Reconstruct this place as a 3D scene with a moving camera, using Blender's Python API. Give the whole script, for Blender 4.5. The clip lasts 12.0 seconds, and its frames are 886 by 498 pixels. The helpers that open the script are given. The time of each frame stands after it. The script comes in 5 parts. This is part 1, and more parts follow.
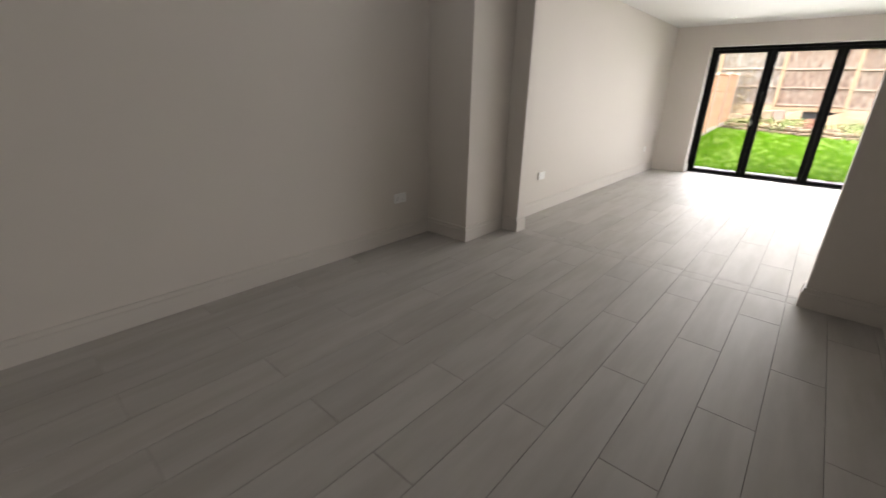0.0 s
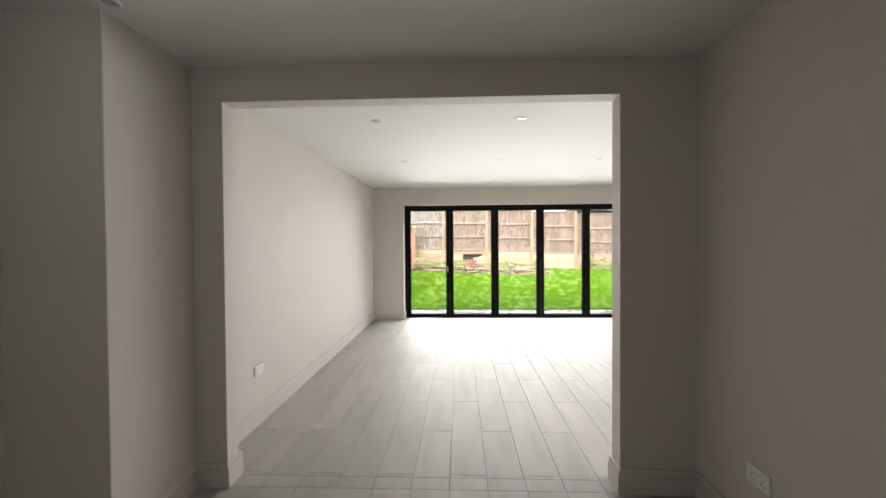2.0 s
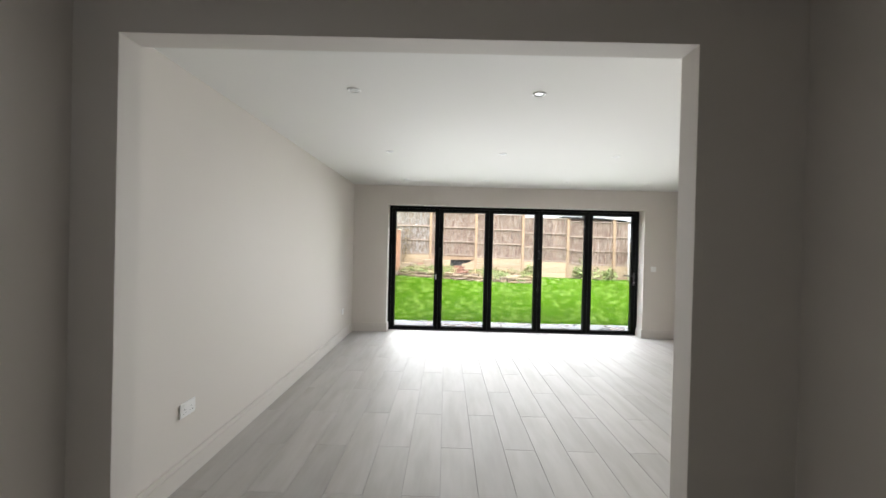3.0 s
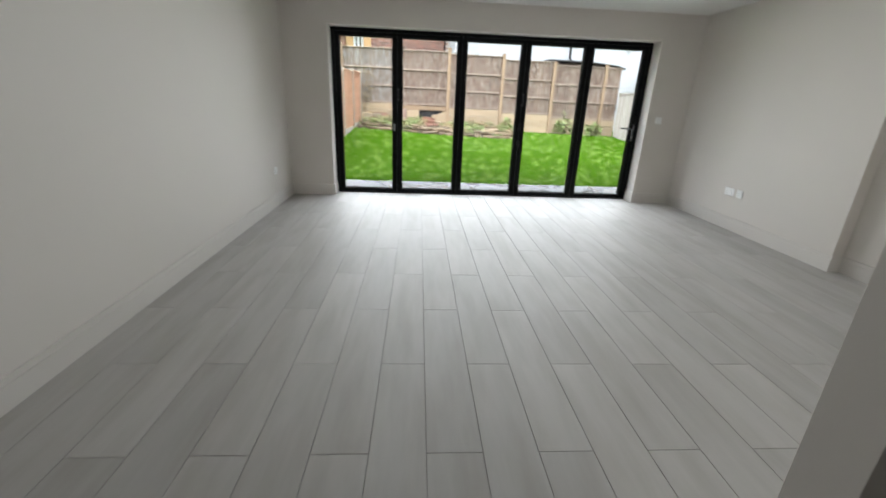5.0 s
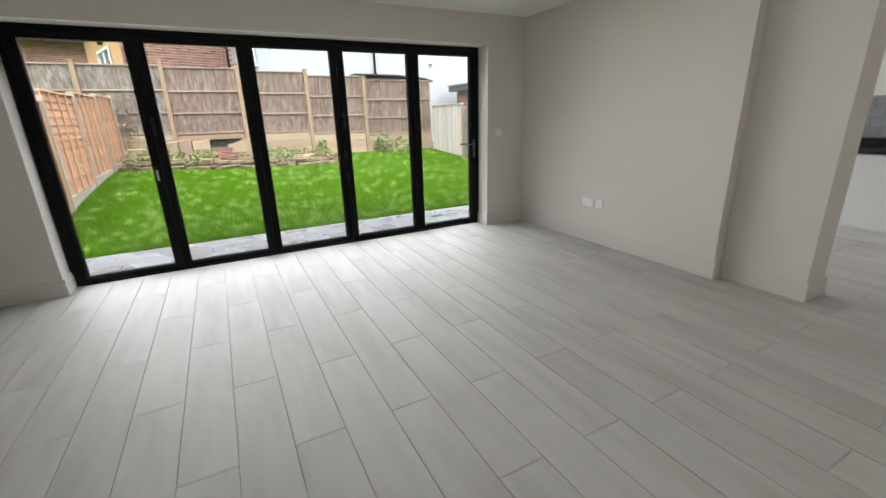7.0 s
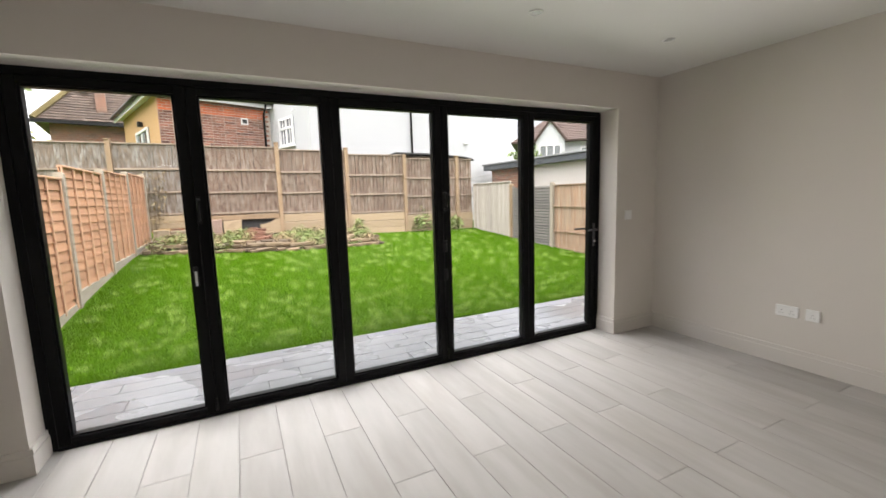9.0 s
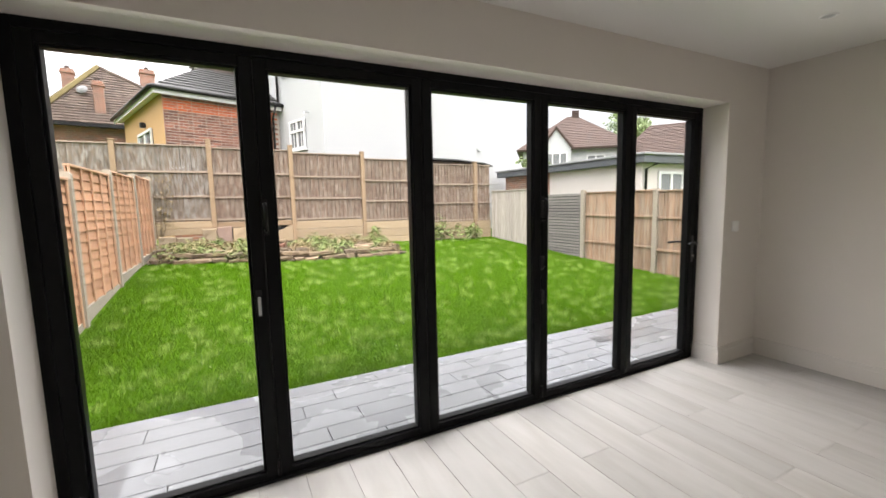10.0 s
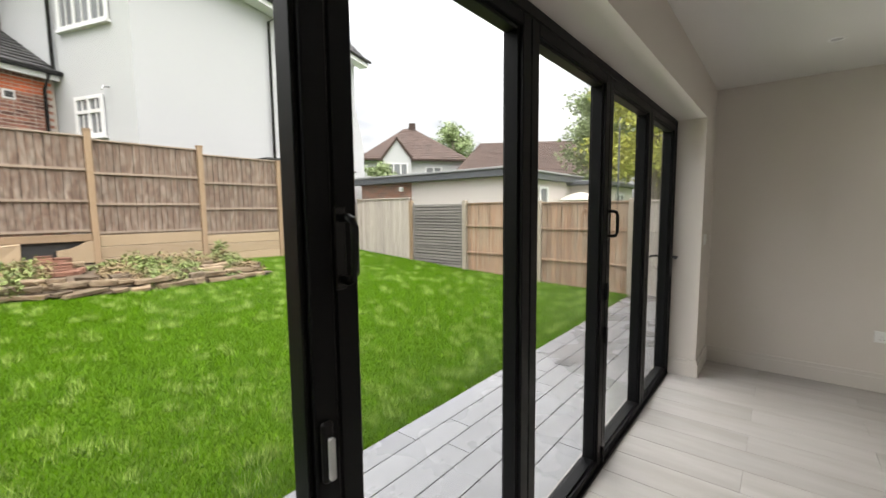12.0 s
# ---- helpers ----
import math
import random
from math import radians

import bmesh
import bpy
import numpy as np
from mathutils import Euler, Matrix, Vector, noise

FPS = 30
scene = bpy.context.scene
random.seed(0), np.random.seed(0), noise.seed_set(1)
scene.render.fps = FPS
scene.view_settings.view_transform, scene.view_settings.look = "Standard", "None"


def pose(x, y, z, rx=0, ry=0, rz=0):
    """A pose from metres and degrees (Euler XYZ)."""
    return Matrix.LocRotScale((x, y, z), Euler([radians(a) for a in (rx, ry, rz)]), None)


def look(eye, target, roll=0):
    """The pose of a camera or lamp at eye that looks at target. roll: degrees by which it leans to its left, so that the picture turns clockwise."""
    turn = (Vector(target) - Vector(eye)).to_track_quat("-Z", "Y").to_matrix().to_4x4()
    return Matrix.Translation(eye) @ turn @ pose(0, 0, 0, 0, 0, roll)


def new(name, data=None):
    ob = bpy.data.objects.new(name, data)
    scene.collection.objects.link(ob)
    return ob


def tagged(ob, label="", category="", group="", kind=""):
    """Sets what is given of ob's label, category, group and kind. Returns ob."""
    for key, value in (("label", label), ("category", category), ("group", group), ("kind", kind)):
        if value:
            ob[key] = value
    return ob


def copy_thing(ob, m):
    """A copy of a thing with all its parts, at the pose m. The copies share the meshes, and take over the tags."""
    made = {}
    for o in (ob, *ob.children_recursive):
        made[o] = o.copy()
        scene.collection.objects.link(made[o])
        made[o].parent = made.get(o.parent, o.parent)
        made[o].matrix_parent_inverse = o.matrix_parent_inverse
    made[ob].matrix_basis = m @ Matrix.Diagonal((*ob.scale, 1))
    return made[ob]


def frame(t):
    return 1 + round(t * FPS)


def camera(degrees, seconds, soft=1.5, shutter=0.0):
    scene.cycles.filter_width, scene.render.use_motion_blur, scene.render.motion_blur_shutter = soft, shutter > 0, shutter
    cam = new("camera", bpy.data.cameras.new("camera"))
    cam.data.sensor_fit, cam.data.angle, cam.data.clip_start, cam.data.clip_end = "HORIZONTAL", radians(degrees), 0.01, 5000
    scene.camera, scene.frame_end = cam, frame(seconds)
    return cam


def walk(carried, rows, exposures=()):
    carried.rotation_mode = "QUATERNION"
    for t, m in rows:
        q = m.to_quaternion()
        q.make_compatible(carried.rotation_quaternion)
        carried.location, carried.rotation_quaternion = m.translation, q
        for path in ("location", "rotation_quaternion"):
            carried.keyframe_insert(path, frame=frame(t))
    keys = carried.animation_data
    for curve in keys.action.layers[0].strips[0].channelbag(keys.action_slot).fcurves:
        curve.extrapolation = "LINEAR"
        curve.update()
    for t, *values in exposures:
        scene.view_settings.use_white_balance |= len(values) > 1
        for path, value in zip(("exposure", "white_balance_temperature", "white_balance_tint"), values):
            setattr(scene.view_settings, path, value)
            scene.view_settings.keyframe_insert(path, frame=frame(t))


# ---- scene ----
cam = camera(93.8, 12.0, shutter=0.4)
PATH = [
    (0, (0.282, 0.071, 1.328), (-0.946, 1.479, 0.613), 1.2),
    (0.5, (0.017, 0.32, 1.322), (-0.942, 1.946, 0.661), 0.4),
    (1, (-0.169, 0.556, 1.35), (-0.762, 2.416, 0.918), 1.3),
    (1.5, (-0.296, 0.874, 1.403), (-0.609, 2.844, 1.261), 1.3),
    (2, (-0.431, 1.223, 1.425), (-0.512, 3.222, 1.39), -0.4),
    (2.5, (-0.493, 1.59, 1.406), (-0.5, 3.588, 1.305), -0.5),
    (2.7, (-0.502, 1.746, 1.435), (-0.495, 3.746, 1.422), 0.8),
    (4.3, (-0.417, 2.639, 1.415), (-0.485, 4.626, 1.194), 2.1),
    (4.5, (-0.395, 2.736, 1.366), (-0.486, 4.695, 0.973), 2.4),
    (5, (-0.331, 3.076, 1.293), (-0.202, 4.953, 0.614), 2.4),
    (5.5, (-0.227, 3.365, 1.311), (0.047, 5.193, 0.547), -1.1),
    (6, (-0.096, 3.69, 1.312), (0.272, 5.504, 0.553), -0.4),
    (6.5, (-0.089, 4.065, 1.309), (0.55, 5.82, 0.595), -0.9),
    (6.7, (-0.118, 4.22, 1.341), (0.669, 5.931, 0.668), -2.7),
    (8.3, (-0.161, 5.457, 1.335), (0.852, 7.136, 0.943), -0.5),
    (8.5, (-0.211, 5.605, 1.354), (0.769, 7.32, 1.037), -1.2),
    (9, (-0.399, 6.037, 1.372), (0.475, 7.817, 1.116), -1.8),
    (9.5, (-0.612, 6.426, 1.374), (0.279, 8.195, 1.096), -1.4),
    (10, (-0.752, 6.852, 1.379), (0.149, 8.623, 1.158), -1.3),
    (10.5, (-0.888, 7.36, 1.388), (0.211, 9.019, 1.187), -0.1),
    (11, (-0.964, 7.733, 1.388), (0.241, 9.325, 1.265), -0.6),
    (11.5, (-1.025, 8.059, 1.389), (0.354, 9.502, 1.257), -0.3),
    (12, (-1.126, 8.292, 1.408), (0.415, 9.552, 1.217), -0.6),
]
EXPOSURES = [(0.0, 3.75, 6750, 15), (1.5, 3.65, 6750, 14), (2.5, 3.5, 6450, 12), (4.5, 3.0, 6200, 9), (5.5, 2.85, 6050, 8), (6.5, 2.8, 6200, 9), (8.5, 2.66, 6750, 13), (9.5, 2.7, 6850, 14), (10.2, 2.68, 6850, 14), (11.0, 2.5, 6900, 13), (12.0, 2.4, 6950, 12)]
walk(cam, [(t, look(eye, target, roll)) for t, eye, target, roll in PATH], EXPOSURES)

# ---- world and light ----
world = bpy.data.worlds.new("overcast_sky")
scene.world = world
world.use_nodes = True
wn, wl = world.node_tree.nodes, world.node_tree.links
wn.clear()
SUN_ELEV, SUN_ROT = radians(58), radians(200)
sky = wn.new("ShaderNodeTexSky")
sky.sky_type, sky.sun_disc = "NISHITA", False
sky.sun_elevation, sky.sun_rotation = SUN_ELEV, SUN_ROT
wtc = wn.new("ShaderNodeTexCoord")
wmap = wn.new("ShaderNodeMapping")
wmap.inputs["Scale"].default_value = (1.0, 1.0, 2.6)
wno = wn.new("ShaderNodeTexNoise")
wno.inputs["Scale"].default_value, wno.inputs["Detail"].default_value, wno.inputs["Roughness"].default_value = 2.3, 6.0, 0.55
wramp = wn.new("ShaderNodeValToRGB")
wramp.color_ramp.elements[0].position, wramp.color_ramp.elements[0].color = 0.37, (3.0, 3.1, 3.3, 1)
wramp.color_ramp.elements[1].position, wramp.color_ramp.elements[1].color = 0.66, (7.6, 7.65, 7.7, 1)
wmix = wn.new("ShaderNodeMix")
wmix.data_type = "RGBA"
wmix.inputs[0].default_value = 0.88
wbg = wn.new("ShaderNodeBackground")
wbg.inputs["Strength"].default_value = 0.1
wout = wn.new("ShaderNodeOutputWorld")
wl.new(wtc.outputs["Generated"], wmap.inputs["Vector"])
wl.new(wmap.outputs["Vector"], wno.inputs["Vector"])
wl.new(wno.outputs["Fac"], wramp.inputs["Fac"])
wl.new(sky.outputs["Color"], wmix.inputs[6])
wl.new(wramp.outputs["Color"], wmix.inputs[7])
# an overcast sky is several times as bright overhead as at the horizon
wsep, wgrad, wscale = wn.new("ShaderNodeSeparateXYZ"), wn.new("ShaderNodeMapRange"), wn.new("ShaderNodeVectorMath")
wpow = wn.new("ShaderNodeMath")
wpow.operation, wpow.use_clamp, wpow.inputs[1].default_value = "POWER", True, 1.25
wgrad.inputs["To Min"].default_value, wgrad.inputs["To Max"].default_value = 0.27, 2.8
wscale.operation = "SCALE"
wl.new(wtc.outputs["Generated"], wsep.inputs[0])
wl.new(wsep.outputs["Z"], wpow.inputs[0])
wl.new(wpow.outputs[0], wgrad.inputs["Value"])
wl.new(wmix.outputs[2], wscale.inputs[0])
wl.new(wgrad.outputs[0], wscale.inputs["Scale"])
wl.new(wscale.outputs[0], wbg.inputs["Color"])
wl.new(wbg.outputs["Background"], wout.inputs["Surface"])

sun_data = bpy.data.lights.new("sun", "SUN")
sun_data.energy, sun_data.angle, sun_data.color = 0.4, radians(60), (1.0, 0.97, 0.93)
sun = new("sun", sun_data)
sun.matrix_world = look((-3.8, -10.4, 17.8), (0, 0, 0))

# added area lamp inside the garden doors, standing in for extra sky light indoors
door_light_data = bpy.data.lights.new("door_fill", "AREA")
door_light_data.shape, door_light_data.size, door_light_data.size_y = "RECTANGLE", 4.1, 2.0
door_light_data.energy, door_light_data.color, door_light_data.spread = 9.3, (0.97, 0.985, 0.97), radians(92)
door_light = new("door_fill", door_light_data)
door_light.matrix_world = pose(0.645, 8.915, 1.05, -90, 0, 0)
# second added lamp, at the unseen kitchen doors, to brighten the kitchen
kitchen_light_data = bpy.data.lights.new("kitchen_fill", "AREA")
kitchen_light_data.shape, kitchen_light_data.size, kitchen_light_data.size_y = "RECTANGLE", 1.8, 1.9
kitchen_light_data.energy, kitchen_light_data.color, kitchen_light_data.spread = 4.5, (0.97, 0.985, 1.0), radians(120)
kitchen_light = new("kitchen_fill", kitchen_light_data)
kitchen_light.matrix_world = pose(4.95, 8.95, 1.05, -90, 0, 0)


# ---- materials ----
def mat(name, base, rough=0.6, metal=0.0, fine=0.08, fine_scale=60.0, stain=0.08, stain_scale=1.2, stretch=(1, 1, 1),
        rand=0.0, bump=0.1, bump_dist=0.002, second=None, second_amount=0.5, rough_var=0.1, spec=0.5, island=False):
    """A surface with grain, larger stains, tone that differs from piece to piece, and fine relief."""
    m = bpy.data.materials.new(name)
    m.use_nodes = True
    n, l = m.node_tree.nodes, m.node_tree.links
    bsdf = n["Principled BSDF"]
    geo, info = n.new("ShaderNodeNewGeometry"), n.new("ShaderNodeObjectInfo")
    chance = geo.outputs["Random Per Island"] if island else info.outputs["Random"]
    shift = n.new("ShaderNodeVectorMath")
    shift.operation = "MULTIPLY_ADD"
    comb = n.new("ShaderNodeCombineXYZ")
    for k in range(3):
        l.new(chance, comb.inputs[k])
    shift.inputs[1].default_value = (31.7, 17.3, 23.9) if rand else (0, 0, 0)
    l.new(comb.outputs[0], shift.inputs[0])
    l.new(geo.outputs["Position"], shift.inputs[2])
    mp = n.new("ShaderNodeMapping")
    mp.inputs["Scale"].default_value = stretch
    l.new(shift.outputs[0], mp.inputs["Vector"])

    def noise_at(s, detail):
        t = n.new("ShaderNodeTexNoise")
        t.inputs["Scale"].default_value, t.inputs["Detail"].default_value = s, detail
        l.new(mp.outputs["Vector"], t.inputs["Vector"])
        return t.outputs["Fac"]

    def maths(op, a, b, c=None):
        t = n.new("ShaderNodeMath")
        t.operation = op
        for k, v in enumerate((a, b, c)):
            if v is None:
                continue
            if isinstance(v, (int, float)):
                t.inputs[k].default_value = v
            else:
                l.new(v, t.inputs[k])
        return t.outputs[0]

    f1, f2 = noise_at(fine_scale, 5.0), noise_at(stain_scale, 4.0)
    value = maths("MULTIPLY_ADD", f1, 2 * fine, 1 - fine)
    value = maths("ADD", value, maths("MULTIPLY_ADD", f2, 2 * stain, -stain))
    if rand:
        value = maths("ADD", value, maths("MULTIPLY_ADD", chance, 2 * rand, -rand))
    if second is None:
        col = n.new("ShaderNodeRGB")
        col.outputs[0].default_value = (*base, 1)
        colour = col.outputs[0]
    else:
        mx = n.new("ShaderNodeMix")
        mx.data_type = "RGBA"
        mx.inputs[6].default_value, mx.inputs[7].default_value = (*base, 1), (*second, 1)
        ramp = n.new("ShaderNodeMapRange")
        ramp.inputs["From Min"].default_value, ramp.inputs["From Max"].default_value = 0.42, 0.66
        ramp.inputs["To Max"].default_value = second_amount
        l.new(noise_at(stain_scale * 2.7, 6.0), ramp.inputs["Value"])
        l.new(ramp.outputs[0], mx.inputs[0])
        colour = mx.outputs[2]
    scale = n.new("ShaderNodeVectorMath")
    scale.operation = "SCALE"
    l.new(colour, scale.inputs[0])
    l.new(value, scale.inputs["Scale"])
    l.new(scale.outputs[0], bsdf.inputs["Base Color"])
    l.new(maths("MULTIPLY_ADD", f2, rough_var * 2, rough - rough_var), bsdf.inputs["Roughness"])
    bsdf.inputs["Metallic"].default_value = metal
    bsdf.inputs["Specular IOR Level"].default_value = spec
    if bump:
        b = n.new("ShaderNodeBump")
        b.inputs["Strength"].default_value, b.inputs["Distance"].default_value = bump, bump_dist
        l.new(f1, b.inputs["Height"])
        l.new(b.outputs["Normal"], bsdf.inputs["Normal"])
    return m


def glass_mat(name, tint=(0.985, 0.99, 0.985)):
    m = bpy.data.materials.new(name)
    m.use_nodes = True
    n, l = m.node_tree.nodes, m.node_tree.links
    n.remove(n["Principled BSDF"])
    tr, gl, mx, lw = (n.new("ShaderNode" + k) for k in ("BsdfTransparent", "BsdfGlossy", "MixShader", "LayerWeight"))
    tr.inputs["Color"].default_value = (*tint, 1)
    gl.inputs["Roughness"].default_value = 0.01
    lw.inputs["Blend"].default_value = 0.5
    power, amount = n.new("ShaderNodeMath"), n.new("ShaderNodeMath")
    power.operation, amount.operation = "POWER", "MULTIPLY_ADD"
    power.inputs[1].default_value = 5.0
    amount.inputs[1].default_value, amount.inputs[2].default_value = 0.6, 0.025
    l.new(lw.outputs["Facing"], power.inputs[0])
    l.new(power.outputs[0], amount.inputs[0])
    l.new(amount.outputs[0], mx.inputs[0])
    l.new(tr.outputs[0], mx.inputs[1])
    l.new(gl.outputs[0], mx.inputs[2])
    l.new(mx.outputs[0], n["Material Output"].inputs["Surface"])
    return m


def glow_mat(name, colour, strength):
    m = bpy.data.materials.new(name)
    m.use_nodes = True
    b = m.node_tree.nodes["Principled BSDF"]
    b.inputs["Base Color"].default_value = (0.8, 0.8, 0.8, 1)
    b.inputs["Emission Color"].default_value = (*colour, 1)
    b.inputs["Emission Strength"].default_value = strength
    return m


def brick_mat(name, c1, c2, mortar, width=0.225, height=0.075):
    """Brickwork for walls that stay far off: courses run level, whichever way the wall faces."""
    m = bpy.data.materials.new(name)
    m.use_nodes = True
    n, l = m.node_tree.nodes, m.node_tree.links
    bsdf = n["Principled BSDF"]
    geo = n.new("ShaderNodeNewGeometry")
    sep, comb = n.new("ShaderNodeSeparateXYZ"), n.new("ShaderNodeCombineXYZ")
    add = n.new("ShaderNodeMath")
    l.new(geo.outputs["Position"], sep.inputs[0])
    l.new(sep.outputs["X"], add.inputs[0])
    l.new(sep.outputs["Y"], add.inputs[1])
    l.new(add.outputs[0], comb.inputs["X"])
    l.new(sep.outputs["Z"], comb.inputs["Y"])
    br = n.new("ShaderNodeTexBrick")
    br.inputs["Color1"].default_value, br.inputs["Color2"].default_value = (*c1, 1), (*c2, 1)
    br.inputs["Mortar"].default_value = (*mortar, 1)
    br.inputs["Scale"].default_value = 1.0
    br.inputs["Brick Width"].default_value, br.inputs["Row Height"].default_value = width, height
    br.inputs["Mortar Size"].default_value = 0.008
    br.inputs["Bias"].default_value = -0.1
    l.new(comb.outputs[0], br.inputs["Vector"])
    no = n.new("ShaderNodeTexNoise")
    no.inputs["Scale"].default_value, no.inputs["Detail"].default_value = 3.0, 6.0
    l.new(geo.outputs["Position"], no.inputs["Vector"])
    mr = n.new("ShaderNodeMapRange")
    mr.inputs["To Min"].default_value, mr.inputs["To Max"].default_value = 0.55, 1.45
    l.new(no.outputs["Fac"], mr.inputs["Value"])
    sc = n.new("ShaderNodeVectorMath")
    sc.operation = "SCALE"
    l.new(br.outputs["Color"], sc.inputs[0])
    l.new(mr.outputs[0], sc.inputs["Scale"])
    l.new(sc.outputs[0], bsdf.inputs["Base Color"])
    bsdf.inputs["Roughness"].default_value = 0.85
    bp = n.new("ShaderNodeBump")
    bp.inputs["Strength"].default_value, bp.inputs["Distance"].default_value = 0.6, 0.01
    bp.invert = True
    l.new(br.outputs["Fac"], bp.inputs["Height"])
    l.new(bp.outputs[0], bsdf.inputs["Normal"])
    return m


WALL = mat("wall_paint", (0.64, 0.60, 0.558), 0.75, fine=0.02, fine_scale=220, stain=0.035, stain_scale=0.9, bump=0.12, bump_dist=0.001)
CEIL = mat("ceiling_paint", (0.72, 0.71, 0.685), 0.8, fine=0.015, fine_scale=200, stain=0.03, stain_scale=0.7, bump=0.1, bump_dist=0.001)
SKIRT = mat("satin_paint", (0.62, 0.585, 0.548), 0.45, fine=0.015, fine_scale=150, stain=0.04, stain_scale=2.0, bump=0.05)
TILE = mat("wood_look_tile", (0.43, 0.415, 0.395), 0.58, fine=0.07, fine_scale=22, stain=0.10, stain_scale=3.2, stretch=(1, 0.16, 1), rand=0.045,
           bump=0.08, bump_dist=0.0006, second=(0.35, 0.327, 0.298), second_amount=0.6, rough_var=0.05, spec=0.27)
GROUT = mat("floor_grout", (0.31, 0.297, 0.278), 0.9, fine=0.1, fine_scale=80)
FRAME = mat("anthracite_powder_coat", (0.0055, 0.0058, 0.0064), 0.42, fine=0.05, fine_scale=400, stain=0.05, bump=0.04, bump_dist=0.0004, spec=0.12)
GASKET = mat("black_rubber", (0.006, 0.006, 0.006), 0.7)
BLACKP = mat("black_hardware", (0.006, 0.006, 0.0065), 0.35, spec=0.3)
CHROME = mat("brushed_metal", (0.62, 0.62, 0.63), 0.28, metal=1.0, fine=0.04)
SATIN = mat("satin_aluminium", (0.55, 0.55, 0.56), 0.4, metal=0.6, fine=0.04)
GUNMETAL = mat("gunmetal", (0.09, 0.09, 0.095), 0.35, metal=0.8, fine=0.04)
WHITEP = mat("white_plastic", (0.80, 0.80, 0.79), 0.3, fine=0.01, stain=0.01, bump=0.0)
# near-black: shade of holes and gaps put into colour, also the felt shed roof
SHADE_FELT = mat("shade_and_felt", (0.03, 0.03, 0.03), 0.6)
GLASS = glass_mat("clear_glass")
LED = glow_mat("led_tube", (0.92, 0.96, 1.0), 1.3)


# ---- shape helpers ----
def box(bm, lo, hi, bevel=0.0):
    (x0, y0, z0), (x1, y1, z1) = lo, hi
    v = [bm.verts.new((x, y, z)) for z in (z0, z1) for y in (y0, y1) for x in (x0, x1)]
    faces = [bm.faces.new([v[i] for i in q]) for q in ((0, 2, 3, 1), (4, 5, 7, 6), (0, 1, 5, 4), (2, 6, 7, 3), (0, 4, 6, 2), (1, 3, 7, 5))]
    if bevel:
        edges = list({e for f in faces for e in f.edges})
        bmesh.ops.bevel(bm, geom=edges, offset=bevel, segments=1, profile=0.5, affect="EDGES")
    return bm


def prism(bm, outline, axis, a, b):
    """Extrudes an outline of (u, v) along an axis from a to b."""
    def place(u, v, w):
        return {"x": (w, u, v), "y": (u, w, v), "z": (u, v, w)}[axis]
    lo = [bm.verts.new(place(u, v, a)) for u, v in outline]
    hi = [bm.verts.new(place(u, v, b)) for u, v in outline]
    k = len(outline)
    for i in range(k):
        bm.faces.new((lo[i], lo[(i + 1) % k], hi[(i + 1) % k], hi[i]))
    bm.faces.new(lo[::-1])
    bm.faces.new(hi)
    bmesh.ops.recalc_face_normals(bm, faces=bm.faces[:])
    return bm


def lathe(bm, profile, m=Matrix(), steps=24):
    """Turns a profile of (radius, height) about z."""
    rings = []
    for r, z in profile:
        if r < 1e-5:
            rings.append([bm.verts.new(m @ Vector((0, 0, z)))])
        else:
            rings.append([bm.verts.new(m @ Vector((r * math.cos(2 * math.pi * k / steps), r * math.sin(2 * math.pi * k / steps), z))) for k in range(steps)])
    for a, b in zip(rings, rings[1:]):
        for k in range(steps):
            j = (k + 1) % steps
            q = [a[k % len(a)], a[j % len(a)], b[j % len(b)], b[k % len(b)]]
            q = [p for i, p in enumerate(q) if p not in q[:i]]
            if len(q) > 2:
                bm.faces.new(q)
    bmesh.ops.recalc_face_normals(bm, faces=bm.faces[:])
    return bm


def tube(bm, path, r, sides=10):
    """A round bar along a path of points."""
    path = [Vector(p) for p in path]
    rings = []
    for i, p in enumerate(path):
        d = (path[min(i + 1, len(path) - 1)] - path[max(i - 1, 0)]).normalized()
        up = Vector((0, 0, 1)) if abs(d.z) < 0.9 else Vector((1, 0, 0))
        s = d.cross(up).normalized()
        t = s.cross(d)
        rings.append([bm.verts.new(p + r * (math.cos(2 * math.pi * k / sides) * s + math.sin(2 * math.pi * k / sides) * t)) for k in range(sides)])
    for a, b in zip(rings, rings[1:]):
        for k in range(sides):
            bm.faces.new((a[k], a[(k + 1) % sides], b[(k + 1) % sides], b[k]))
    bm.faces.new(rings[0][::-1])
    bm.faces.new(rings[-1])
    bmesh.ops.recalc_face_normals(bm, faces=bm.faces[:])
    return bm


def mesh_of(name, bm, material, smooth=False):
    me = bpy.data.meshes.new(name)
    bm.to_mesh(me)
    bm.free()
    me.materials.append(material)
    if smooth:
        for p in me.polygons:
            p.use_smooth = True
    return me


def part(name, bm, material, parent, label="", smooth=False, m=None):
    """One mesh object under a thing or under a part."""
    ob = new(name, bm if isinstance(bm, bpy.types.Mesh) else mesh_of(name, bm, material, smooth))
    ob.parent = parent
    if m is not None:
        ob.matrix_basis = m
    return tagged(ob, label)


def thing(name, m, label, category, group="", kind=""):
    ob = new(name)
    ob.empty_display_size = 0.1
    ob.matrix_basis = m
    return tagged(ob, label, category, group, kind)


def solid(name, lo, hi, material, label, category, kind="structure", bevel=0.0):
    return tagged(new(name, mesh_of(name, box(bmesh.new(), lo, hi, bevel), material)), label, category, "", kind)


B = bmesh.new

